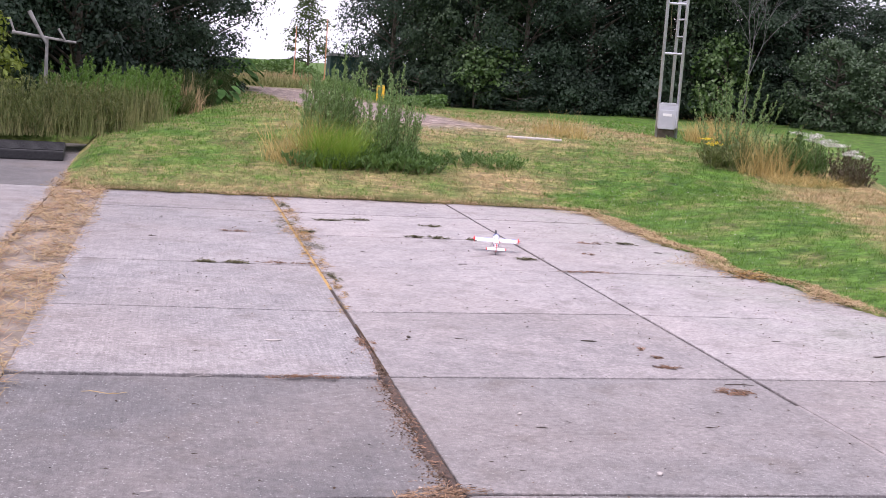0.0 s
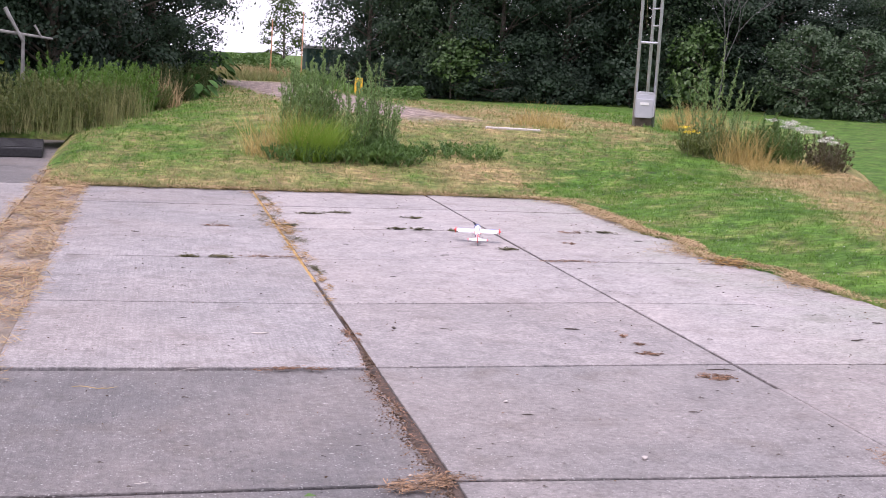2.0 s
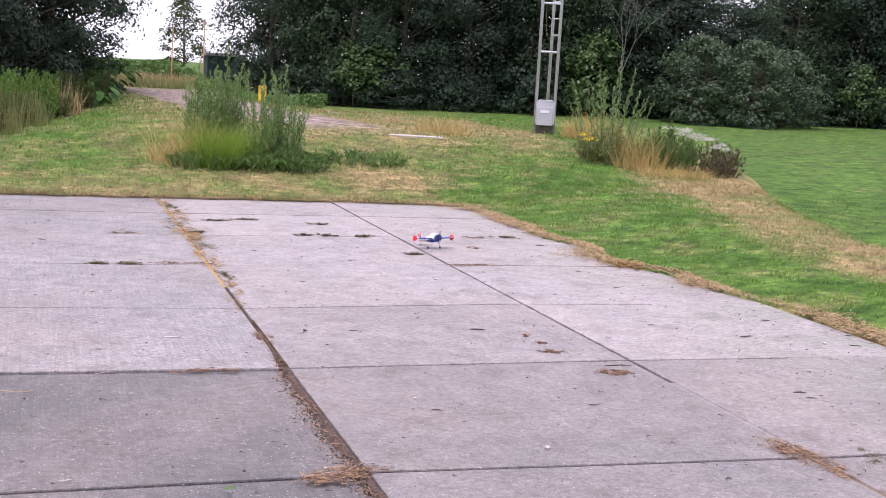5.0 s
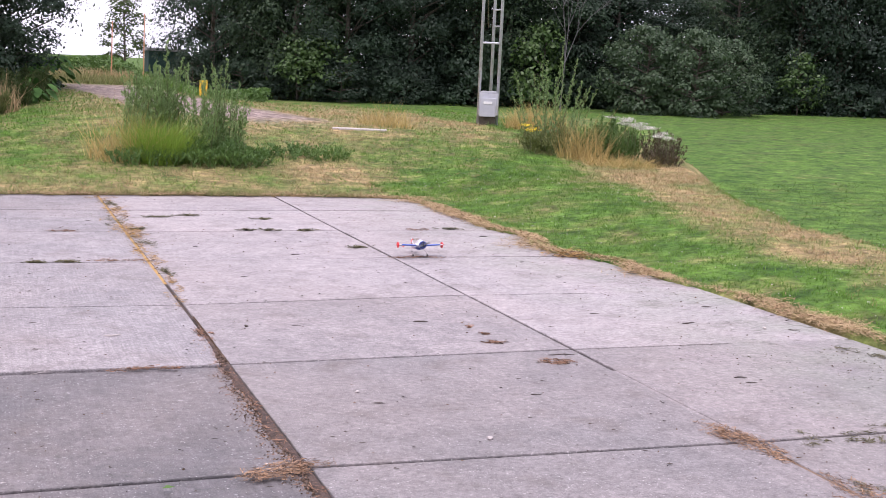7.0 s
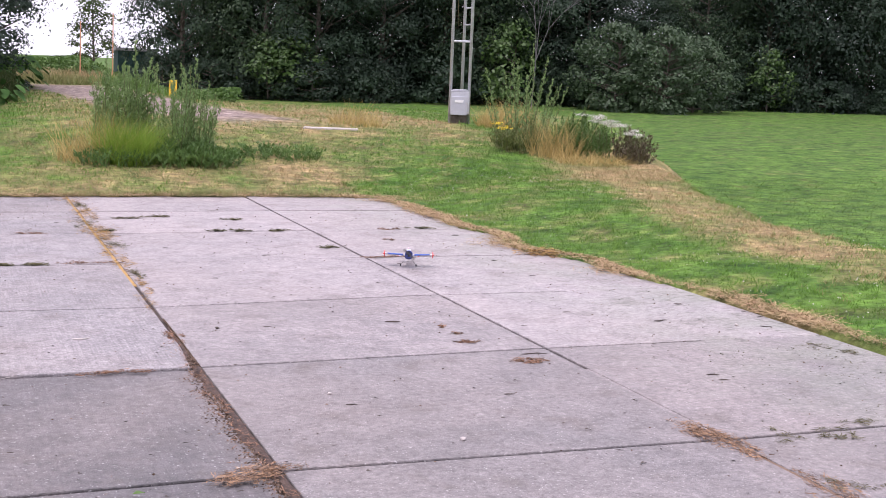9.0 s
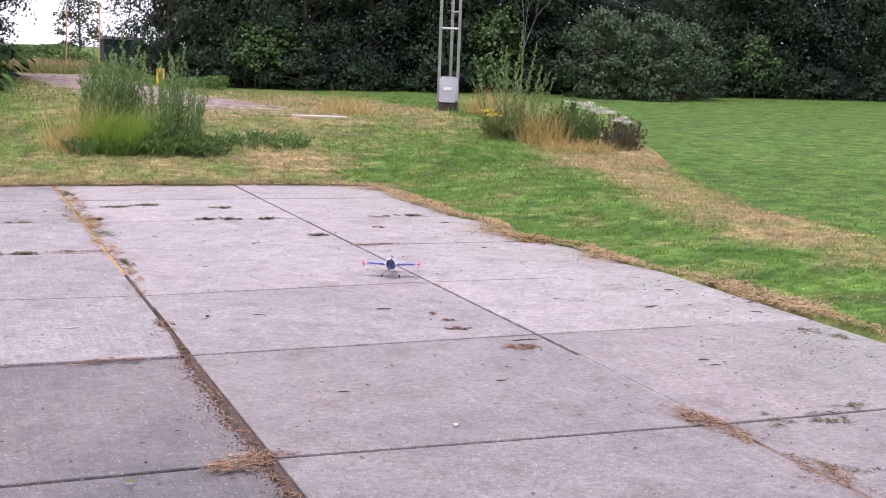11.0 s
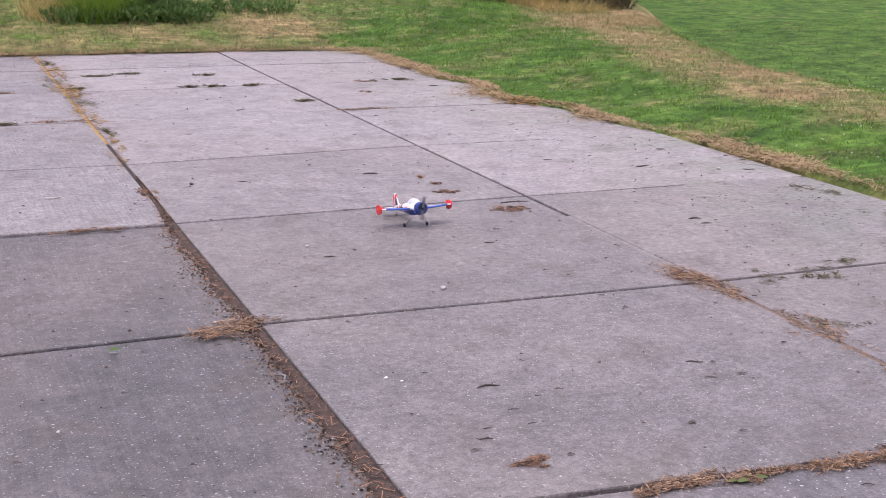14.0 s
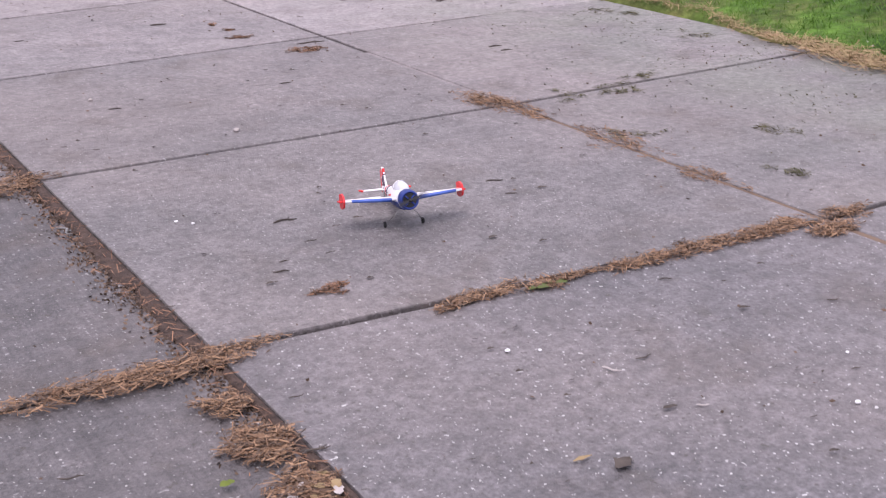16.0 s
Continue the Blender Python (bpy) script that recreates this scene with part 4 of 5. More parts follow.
def dead_branches():
    ob = tagged(new("fallen_branches"), "grey bare broken branches leaning above the weeds", "branches")
    ob.location = (-3.1, 14.3, height(-3.1, 14.3))
    z = 1.3
    for a, b, r in (((-0.5, 0, z + 0.08), (0.45, 0.1, z - 0.02), 0.03), ((-0.25, 0, z + 0.42), (0.02, 0, z - 0.08), 0.035), ((0.18, 0.05, z + 0.18), (0.30, 0.05, z - 0.02), 0.02),
                    ((0.0, 0, -0.05), (0.02, 0.02, z + 0.02), 0.04), ((-0.55, 0.1, z + 0.3), (-0.45, 0, z + 0.05), 0.02)):
        part("branch", tube(bmesh.new(), a, b, r, r * 0.6, 7), DEADWOOD, ob)


dead_branches()


# ---- turf, straw and litter ----
def turf():
    rng = np.random.default_rng(90)
    green, dull, straw, clover, field = [], [], [], [], []
    for x0, x1, y0, y1, density, tall, wide in ((3.4, 9.0, -4.0, 9.0, 2100, 0.04, 0.006), (-2.4, 8.5, 7.8, 12.5, 1700, 0.045, 0.007), (-2.4, 9.0, 12.5, 17, 600, 0.05, 0.012),
                                                (-2.0, 9.0, 17, 27, 220, 0.06, 0.02), (9.0, 20, 0, 14, 260, 0.03, 0.014)):
        n = int((x1 - x0) * (y1 - y0) * density)
        X, Y, R = rng.uniform(x0, x1, n), rng.uniform(y0, y1, n), rng.uniform(size=n)
        for x, y, r in zip(X, Y, R):
            inside = paved(x, y) if x < 5 else -1
            if inside > 0.02 or (x < -2.2 and y < 14.5) or path_mask(x, y) > 0.35:
                continue
            d = dryness(x, y) + 0.55 * noise.noise((x * 1.4, y * 1.4, 2)) + 0.25 * noise.noise((x * 5, y * 5, 1))
            lump = noise.noise((x * 6, y * 6, 11)) + 0.6 * noise.noise((x * 15, y * 15, 13))
            if lump < -0.12 and r > 0.2:
                continue
            z = height(x, y)
            z = max(z, 0.0) + 0.008 if x < 5 and y < 15 else z
            k = (x, y, z, tall * (0.6 + 1.3 * max(0, lump)), wide)
            if x - ridge_x(min(y, 18)) > 0.7:
                field.append(k)
            elif d > 0.72:
                (straw if r < 0.75 else dull).append(k)
            elif d > 0.38:
                (dull if r < 0.6 else (green if r < 0.85 else straw)).append(k)
            else:
                green.append(k)
                if r < 0.016 and x > 3.9 and y < 9 and noise.noise((x * 0.9, y * 0.9, 7)) > -0.1:
                    clover.append(k)
    for name, pts, mat, lab, lean in (("grass", green, BLADE, "short green lawn grass", 0.55), ("faded_grass", dull, BLADE_DULL, "faded half-dry lawn grass", 0.7), ("dry_grass", straw, STRAW_PALE, "short dry straw-coloured grass", 0.9), ("field_grass", field, BLADE_FIELD, "short mown light green field grass", 0.8)):
        A = np.array(pts)
        me = faces_mesh(name, blades(rng, A[:, :3], A[:, 3], A[:, 4], lean), 3)
        tagged(part_mesh(name, me, mat), lab, "grass", kind="stuff")
    A = np.array(clover)[:, :3] + np.array([0, 0, 0.035])
    P = np.repeat(A, 3, axis=0) + rng.normal(size=(len(A) * 3, 3)) * 0.003
    tagged(part_mesh("clover_flowers", faces_mesh("clover_flowers", leaves(rng, P, 0.0075, 0, 0.9), 4), PETAL), "tiny white clover flowers in the lawn", "flowers", kind="stuff")


turf()


def edge_straw():
    """Dry cut grass along the slabs' edges and in the strip between the two pavements."""
    rng = np.random.default_rng(91)
    pts = []
    for _ in range(19000):
        y = rng.uniform(-4, 8)
        heavy = 0.15 + 0.85 * smooth(-0.15, 0.3, noise.noise((y * 0.7, 5.0, 0)))
        if rng.uniform() < heavy:
            x = turf_edge_x(y) + 0.04 + rng.normal() * 0.055 * (0.4 + heavy)
            pts.append((x, y, max(0.006, height(x, y)) + 0.012 + abs(rng.normal()) * 0.012))
    for _ in range(9000):
        y = rng.uniform(2.2, 7.6)
        x = turf_edge_x(y) + 0.16 - abs(rng.normal()) * 0.20 * max(0.0, 0.5 + 1.3 * noise.noise((y * 1.1, 8.0, 0)))
        pts.append((x, y, max(0.004, height(x, y)) + 0.008 + abs(rng.normal()) * 0.010))
    for _ in range(4500):
        x = rng.uniform(-1.9, 3.8)
        pts.append((x, turf_edge_y(x) + rng.normal() * 0.05, 0.02 + abs(rng.normal()) * 0.012))
    me = faces_mesh("cut_grass", straws(rng, np.array(pts), 0.07, 0.004), 4)
    ob = part_mesh("cut_grass", me, [STRAW, STRAW_PALE])
    ob.data.polygons.foreach_set("material_index", (rng.uniform(size=len(ob.data.polygons)) < 0.8).astype(np.int32))
    tagged(ob, "dry brown cut grass along the pavement's edge", "grass", kind="stuff")
    pts = []
    for _ in range(34000):
        y = rng.uniform(-3, 13.5)
        x = rng.uniform(-2.36, -1.80) + rng.normal() * 0.03
        if noise.noise((x * 4, y * 2.2, 6)) + 0.5 * noise.noise((x * 11, y * 9, 2)) < -0.02 + 0.3 * rng.normal():
            continue
        pts.append((x, y, -0.02 + abs(rng.normal()) * 0.02 + 0.02))
    me = faces_mesh("straw_bed", straws(rng, np.array(pts), 0.11, 0.004), 4)
    ob = part_mesh("straw_bed", me, [STRAW_PALE, STRAW])
    ob.data.polygons.foreach_set("material_index", (rng.uniform(size=len(ob.data.polygons)) < 0.4).astype(np.int32))
    tagged(ob, "pale dry straw filling the gap between pavements", "straw", kind="stuff")


edge_straw()


def edge_tufts():
    """Green tufts hanging over the pavement's far edge."""
    rng = np.random.default_rng(92)
    pts = []
    for _ in range(60):
        x = rng.uniform(-1.9, 3.4)
        n = rng.integers(40, 130)
        c = np.array((x, turf_edge_y(x) + rng.uniform(-0.03, 0.08), 0.012))
        pts.append(c + rng.normal(size=(n, 3)) * np.array([0.07, 0.035, 0.0]))
    A = np.concatenate(pts)
    me = faces_mesh("edge_grass", blades(rng, A, np.full(len(A), 0.06), 0.008, 0.6), 3)
    tagged(part_mesh("edge_grass", me, BLADE_DULL), "tufts of faded green grass along the pavement's end", "grass", kind="stuff")


edge_tufts()


def wad(seed, x, y, sx, sy, n, turn=0.0, mat=None, label="small wad of dry brown grass on the concrete", tall=0.005, length=0.026, width=0.003):
    """Matted shreds in small knots, lying mostly along the wad."""
    rng = np.random.default_rng(seed)
    knots = rng.normal(size=(max(6, n // 22), 2)) * 0.46
    r = (knots[rng.integers(0, len(knots), n)] + rng.normal(size=(n, 2)) * 0.16) * np.array([sx, sy])
    c, s = math.cos(radians(turn)), math.sin(radians(turn))
    P = np.stack([r[:, 0] * c - r[:, 1] * s, r[:, 0] * s + r[:, 1] * c, 0.002 + np.abs(rng.normal(size=n)) * tall], 1)
    ang = rng.normal(size=n) * 0.75 + (0.0 if sx >= sy else math.pi / 2) + radians(turn)
    d = unit(np.stack([np.cos(ang), np.sin(ang), rng.normal(size=n) * 0.14], 1))
    w = unit(np.cross(d, np.array([0, 0, 1.0]) + 0.5 * rng.normal(size=(n, 3)))) * (width * rng.uniform(0.4, 1.5, (n, 1))) / 2
    L = length * rng.uniform(0.25, 1.25, (n, 1)) ** 1.3 / 2
    V = np.stack([P - d * L - w * 0.5, P - d * L + w * 0.5, P + d * L + w, P + d * L - w], axis=1)
    base = mat or STRAW_BROWN
    ob = part_mesh("dry_grass_wad", faces_mesh("dry_grass_wad", V, 4), [base, LITTER if base is not WEED else WEED])
    ob.data.polygons.foreach_set("material_index", (rng.uniform(size=n) < 0.35).astype(np.int32))
    ob.location = (x, y, 0.0)
    return tagged(ob, label, "straw", kind="stuff")


def wads():
    k = 200
    # along the long joints and cross joints
    for x, y, sx, sy, n, turn in ((-0.02, 0.75, 0.07, 0.22, 240, 5), (-0.43, -0.03, 0.26, 0.05, 260, 0), (-0.55, 5.03, 0.2, 0.07, 150, 0), (-0.22, 3.38, 0.3, 0.06, 200, 0),
                                  (1.60, 0.27, 0.11, 0.05, 150, -15), (1.62, 0.49, 0.07, 0.04, 70, 0), (1.62, 0.71, 0.05, 0.04, 60, 0), (1.75, -0.23, 0.2, 0.07, 260, -10),
                                  (2.78, 5.1, 0.2, 0.06, 160, 0), (2.56, 4.4, 0.12, 0.06, 90, 0), (2.25, 3.40, 0.5, 0.05, 260, 0), (0.43, -3.17, 0.08, 0.05, 190, 0)):
        wad(k, x, y, sx * 0.62, sy * 0.8, int(n * 1.5), turn, width=0.004)
        k += 1
    for x, y, sx, sy, n, turn in ((-0.12, -1.72, 0.16, 0.08, 420, 20), (-0.1, -3.40, 0.22, 0.055, 700, 5), (-0.36, -3.39, 0.22, 0.045, 420, 0), (-0.07, -3.64, 0.06, 0.06, 260, 0),
                                  (-0.08, -3.85, 0.085, 0.075, 480, 0), (-0.06, -4.06, 0.08, 0.07, 300, 0), (1.96, -1.66, 0.09, 0.24, 420, 8), (1.99, -1.95, 0.06, 0.2, 150, 0),
                                  (2.02, -2.5, 0.09, 0.26, 190, 0), (2.0, -3.0, 0.07, 0.2, 110, 0), (0.72, -3.44, 0.14, 0.035, 300, 4), (0.98, -3.46, 0.14, 0.03, 220, 0)):
        wad(k, x, y, sx, sy, int(n * 2.6), turn, STRAW, label="wad of dry brown grass lodged in a pavement joint", tall=0.006, length=0.032, width=0.0032)
        k += 1
    for x, y, sx, n in ((1.25, -3.48, 0.16, 260), (1.5, -3.49, 0.18, 420), (1.78, -3.50, 0.2, 560), (1.95, -3.6, 0.12, 360), (2.1, -3.52, 0.12, 200)):
        wad(k, x, y, sx * 0.8, 0.045, int(n * 2.6), 0, STRAW, label="wad of dry brown grass lodged in a pavement joint", tall=0.006, length=0.032, width=0.0032)
        k += 1
    wad(k, 3.62, 3.40, 0.2, 0.14, 1000, 0, STRAW_GOLD, "yellow-green moss clump where a joint meets the turf", 0.022, 0.045, 0.006)
    k += 1
    for y, n in ((7.6, 150), (7.1, 160), (6.6, 160), (6.1, 160), (5.7, 170), (5.2, 300), (4.8, 190), (4.3, 170), (3.9, 120), (3.4, 120), (2.9, 110), (2.4, 70), (1.9, 60)):
        lump = 0.6 + 0.9 * abs(math.sin(y * 5.3))
        wad(k, 0.03 + 0.03 * math.sin(y * 3), y, (0.12 if y > 4 else 0.06) * lump, 0.34 * lump, int(n * 2.4), 0, STRAW_GOLD if k % 3 else WEED, "golden dry moss and grass grown in a joint", 0.010, 0.05)
        k += 1
    for x, y, sx in ((0.4, 6.05, 0.22), (0.7, 6.15, 0.25), (1.42, 5.9, 0.14), (1.1, 5.1, 0.14), (1.3, 5.08, 0.13), (1.66, 5.05, 0.16), (1.84, 3.98, 0.15), (0.1, 5.15, 0.16), (3.15, 5.15, 0.18), (-0.83, 3.33, 0.2), (-0.6, 3.33, 0.16),
                     (2.83, -1.65, 0.12), (2.46, -1.77, 0.14), (2.23, -1.79, 0.1), (2.56, -1.84, 0.1), (3.77, -0.39, 0.12), (3.66, -0.24, 0.1), (3.65, -1.15, 0.1), (2.14, -2.43, 0.1), (2.59, -2.68, 0.1), (2.28, -3.15, 0.07)):
        wad(k, x, y, sx * (0.62 if y > 0 else 1), 0.06 if y > 0 else 0.12, 300 if y > 0 else 130, 0, WEED, "small flat weed growing on the concrete", 0.007 if y > 0 else 0.005, 0.028, 0.006 if y > 0 else 0.0035)
        k += 1


wads()


def joint_dirt():
    """Crumbs of soil and leaf litter washed along the long joint."""
    rng = np.random.default_rng(95)
    P, Q = [], []
    for _ in range(9000):
        y = rng.uniform(-4.4, 1.2)
        f = smooth(0.6, -0.6, y)
        x = -abs(rng.normal()) * 0.048 * f * (0.5 + 0.8 * abs(noise.noise((y * 3, 0, 0))) + 0.35)
        P.append((x + 0.006, y, -0.012 if y < 0 else 0.002))
    for lo, hi, wide, seed in ((-4.5, -3.45, 0.018, 3.0), (-3.35, 1.0, 0.052, 7.0)):
        bm, rows = bmesh.new(), []
        for k in range(321):
            y = lo + (hi - lo) * k / 320
            f = smooth(0.9, -0.4, y)
            w = (0.012 + wide * f * max(0.05, 0.5 + 0.9 * noise.noise((seed, y * 2.1, 0)) + 0.5 * noise.noise((seed, y * 9, 3)) + 0.45 * noise.noise((seed, y * 27, 8)))) * smooth(0, 6, min(k, 320 - k))
            z = 0.004 if y > -0.1 else -0.003
            rows.append([bm.verts.new((x, y, h)) for x, h in ((0.012, z - 0.006), (0.004, z), (-0.45 * w, z + 0.002), (-0.8 * w, z - 0.002), (-w - 0.004, z - 0.012))])
        for p, q in zip(rows, rows[1:]):
            for i in range(4):
                bm.faces.new((p[i], q[i], q[i + 1], p[i + 1]))
        tagged(part("soil_strip", bm, JOINT_SOIL, shade=True), "dark brown soil washed along a pavement joint", "soil", kind="stuff")
    for _ in range(600):
        y = rng.uniform(-4.4, 0.6)
        Q.append((-abs(rng.normal()) * 0.05, y, 0.004))
    ob = part_mesh("dry_shreds", faces_mesh("dry_shreds", straws(rng, np.array(Q), 0.035, 0.003, 0.2), 4), STRAW_BROWN)
    tagged(ob, "dry grass shreds along a pavement joint", "straw", kind="stuff")
    me = faces_mesh("litter", leaves(rng, np.array(P) + np.array([0, 0, 0.004]), 0.012, 0.6, 0.7), 4)
    tagged(part_mesh("litter", me, LITTER), "dark soil crumbs and leaf litter along a joint", "litter", kind="stuff")
    n = 2600
    X, Y = rng.uniform(-1.8, 3.8, n), rng.uniform(-4.6, 8, n)
    keep = [(x, y, 0.003) for x, y in zip(X, Y) if rng.uniform() < 0.35 + 0.6 * smooth(2.2, 3.8, x) and x < turf_edge_x(y)]
    me = faces_mesh("crumbs", leaves(rng, np.array(keep), 0.013, 0.9, 0.6), 4)
    tagged(part_mesh("crumbs", me, LITTER), "scattered dark crumbs of plant litter on the concrete", "litter", kind="stuff")


joint_dirt()


def specks():
    """Dark bits of bark and leaf on the slabs, and moss specks towards the grass."""
    rng = np.random.default_rng(96)
    n = 420
    P = np.stack([rng.uniform(-1.75, 3.6, n), rng.uniform(-4.5, 7.8, n), np.full(n, 0.005)], 1)
    ang = rng.normal(size=n) * 0.35
    d = np.stack([np.cos(ang), np.sin(ang), rng.normal(size=n) * 0.12], 1)
    s = unit(np.cross(d, np.array([0, 0, 1.0])))
    L = (0.004 + 0.016 * rng.uniform(size=n) ** 3)[:, None]
    w = 0.0035
    V = np.stack([P - d * L, P - d * L * 0.2 + s * w + np.array([0, 0, 0.004]), P + d * L, P + d * L * 0.1 - s * w], axis=1)
    tagged(part_mesh("bark_bits", faces_mesh("bark_bits", V, 4), DEADWOOD_DARK), "dark bits of bark and leaf scattered on the concrete", "litter", kind="stuff")
    n = 2200
    X = 3.9 - np.abs(rng.normal(size=n)) * 0.75
    Y = rng.uniform(-4.5, -0.2, n)
    keep = [(x, y, 0.003) for x, y in zip(X, Y) if 2.05 < x < turf_edge_x(y) and noise.noise((x * 2.2, y * 2.2, 3)) > 0.05]
    me = faces_mesh("moss", leaves(rng, np.array(keep), 0.010, 0.95, 0.5), 4)
    tagged(part_mesh("moss", me, WEED), "dark moss specks on the concrete near the grass", "moss", kind="stuff")


specks()


def twig(x, y, L, turn, r=0.0035, mat=None, bend=0.25, label="small dark twig lying on the concrete", name="twig"):
    ob = tagged(new(name), label, "twig")
    r *= 0.6
    ob.matrix_world = pose(x, y, r + 0.001, 0, 0, turn)
    bm = bmesh.new()
    pts = [Vector((L * (k / 5 - 0.5), bend * L * math.sin(k * 1.3 + x * 9) * 0.22, 0)) for k in range(6)]
    thick = [0.45, 0.9, 1.0, 0.85, 0.7, 0.3]
    for k in range(5):
        tube(bm, pts[k], pts[k + 1], r * thick[k], r * thick[k + 1], 6)
    if L > 0.045:
        tube(bm, pts[3], pts[3] + Vector((0.16 * L, 0.13 * L, 0.002)), r * 0.5, r * 0.25, 5)
    part("stick", bm, mat or DEADWOOD_DARK, ob)


def dry_leaf(x, y, s, turn, mat, label, wide=0.32):
    ob = tagged(new("fallen_leaf"), label, "leaf")
    ob.matrix_world = pose(x, y, 0.004, 0, 0, turn)
    bm = bmesh.new()
    rows = []
    for i in range(6):
        f = i / 5
        w = s * wide * (1 + 0.3 * math.sin(i * 2.2 + x * 7)) * math.sin(math.pi * (0.08 + 0.9 * f))
        rows.append([bm.verts.new((s * (f - 0.5), -w, 0.25 * w + 0.002)), bm.verts.new((s * (f - 0.5), 0, 0.004 * math.sin(f * 5) + 0.004)), bm.verts.new((s * (f - 0.5), w, 0.3 * w + 0.002))])
    for p, q in zip(rows, rows[1:]):
        for i in range(2):
            bm.faces.new((p[i], q[i], q[i + 1], p[i + 1]))
    part("blade", bm, mat, ob, shade=True)


def stones():
    for x, y, r, m in ((0.27, 0.895, 0.012, DEADWOOD_DARK), (0.85, -1.49, 0.013, PALE), (0.505, -0.65, 0.010, PALE), (0.265, -2.395, 0.007, WHITE), (0.305, -2.44, 0.006, WHITE), (1.58, 1.09, 0.010, PALE), (3.54, 0.39, 0.014, PALE),
                       (0.62, -3.76, 0.007, WHITE), (0.69, -3.80, 0.005, WHITE), (1.31, -4.22, 0.005, WHITE), (1.13, -4.41, 0.007, WHITE), (-0.81, -2.49, 0.006, PALE), (-0.15, -1.63, 0.008, PALE)):
        bm = bmesh.new()
        bmesh.ops.create_icosphere(bm, subdivisions=2, radius=r)
        for v in bm.verts:
            v.co *= 1 + 0.3 * noise.noise(v.co * 90 + Vector((x * 9, y, 0)))
            v.co.z = v.co.z * 0.6 + r * 0.55
        ob = part("pebble", bm, m)
        ob.location = (x, y, 0.0)
        tagged(ob, "small dark pebble on the concrete" if m is DEADWOOD_DARK else "small pale pebble on the concrete", "pebble")


def litter_things():
    stones()
    beyond = (
        (-0.27, 5.75, 0.044), (-0.91, 6.55, 0.051), (-0.19, 7.51, 0.032), (-1.24, 4.56, 0.069), (-0.88, 2.8, 0.036), (-0.9, 2.14, 0.029), (-0.92, 1.16, 0.039), (-0.93, 0.46, 0.029), (0.27, 0.89, 0.027),
        (0.57, 0.89, 0.056), (0.59, 2.59, 0.051), (1.36, 0.89, 0.097), (2.17, 3.06, 0.04), (3.03, 3.11, 0.053), (3.03, 2.38, 0.059), (2.62, 0.99, 0.066), (2.13, 0.62, 0.034), (3.56, 1.11, 0.071),
        (3.11, 0.61, 0.098), (1.21, 3.6, 0.079), (0.47, 4.08, 0.044), (3.29, 4.62, 0.086), (1.71, 2.22, 0.027), (3.87, 0.78, 0.039), (3.88, 0.61, 0.06), (3.72, 0.32, 0.075),)
    middle = (
        (-0.95, -0.54, 0.03), (-0.96, -1.22, 0.029), (-1.28, -1.41, 0.019), (-1.17, -1.68, 0.02), (-0.25, -1.3, 0.014), (-0.73, -1.55, 0.015), (0.19, -0.01, 0.024), (0.2, -1.32, 0.024), (0.27, -1.28, 0.017),
        (0.55, -0.86, 0.055), (0.3, -1.43, 0.029), (2.61, -0.84, 0.065), (2.69, -0.81, 0.026), (1.36, -0.85, 0.059), (1.5, -0.62, 0.025), (1.89, -0.57, 0.019), (1.16, -1.22, 0.022), (1.39, -1.38, 0.024),
        (1.45, -1.49, 0.024), (0.62, -1.06, 0.021), (1.45, -1.97, 0.024), (0.33, -1.79, 0.018), (1.4, -0.54, 0.025), (2.69, 0.0, 0.029), (-0.13, -2.06, 0.018), (-0.19, -1.88, 0.032), (-0.46, -1.88, 0.012),
        (2.61, -0.73, 0.073),)
    nearer = (
        (-0.09, -2.28, 0.019), (-0.58, -2.25, 0.022), (-0.94, -2.68, 0.022), (-0.41, -2.85, 0.016), (-0.48, -2.86, 0.017), (-0.83, -2.23, 0.014), (0.01, -3.03, 0.035), (1.35, -2.61, 0.065), (1.41, -2.64, 0.018),
        (0.56, -2.58, 0.083), (0.77, -2.69, 0.03), (0.55, -2.79, 0.04), (0.56, -2.91, 0.032), (1.14, -3.19, 0.028), (1.44, -2.77, 0.032), (1.09, -3.26, 0.01), (0.37, -2.97, 0.051), (0.31, -3.04, 0.033),
        (0.68, -2.71, 0.03), (0.8, -2.34, 0.016), (0.77, -2.4, 0.014), (1.32, -2.76, 0.043), (0.56, -3.16, 0.02), (1.03, -3.08, 0.029), (0.41, -2.9, 0.031),)
    front = (
        (0.08, -3.69, 0.039), (0.01, -3.93, 0.062), (-0.46, -3.76, 0.054), (0.88, -3.97, 0.052), (1.25, -3.62, 0.041), (1.38, -3.72, 0.019), (1.29, -3.89, 0.03), (1.53, -3.98, 0.039), (1.26, -4.29, 0.027),
        (0.6, -4.03, 0.018), (0.76, -4.2, 0.033), (1.11, -4.18, 0.008), (0.92, -4.53, 0.023), (0.59, -3.73, 0.02), (1.0, -4.4, 0.022), (0.52, -4.33, 0.053), (1.55, -3.69, 0.023), (1.63, -3.74, 0.019),
        (1.31, -3.43, 0.013), (0.36, -4.23, 0.009), (1.1, -3.75, 0.012), (0.58, -3.87, 0.019),)
    rng = random.Random(77)
    for k, (x, y, L) in enumerate((*beyond, *middle, *nearer, *front)):
        turn = rng.uniform(-22, 8)
        if L > 0.036 or k % 3 == 0:
            twig(x, y, L, turn, rng.uniform(0.045, 0.075) * L + 0.001, bend=rng.uniform(0.1, 0.5))
        else:
            dry_leaf(x, y, L * 1.15, turn, DEADWOOD_DARK, "dark curled fallen leaf on the concrete", rng.uniform(0.1, 0.22))
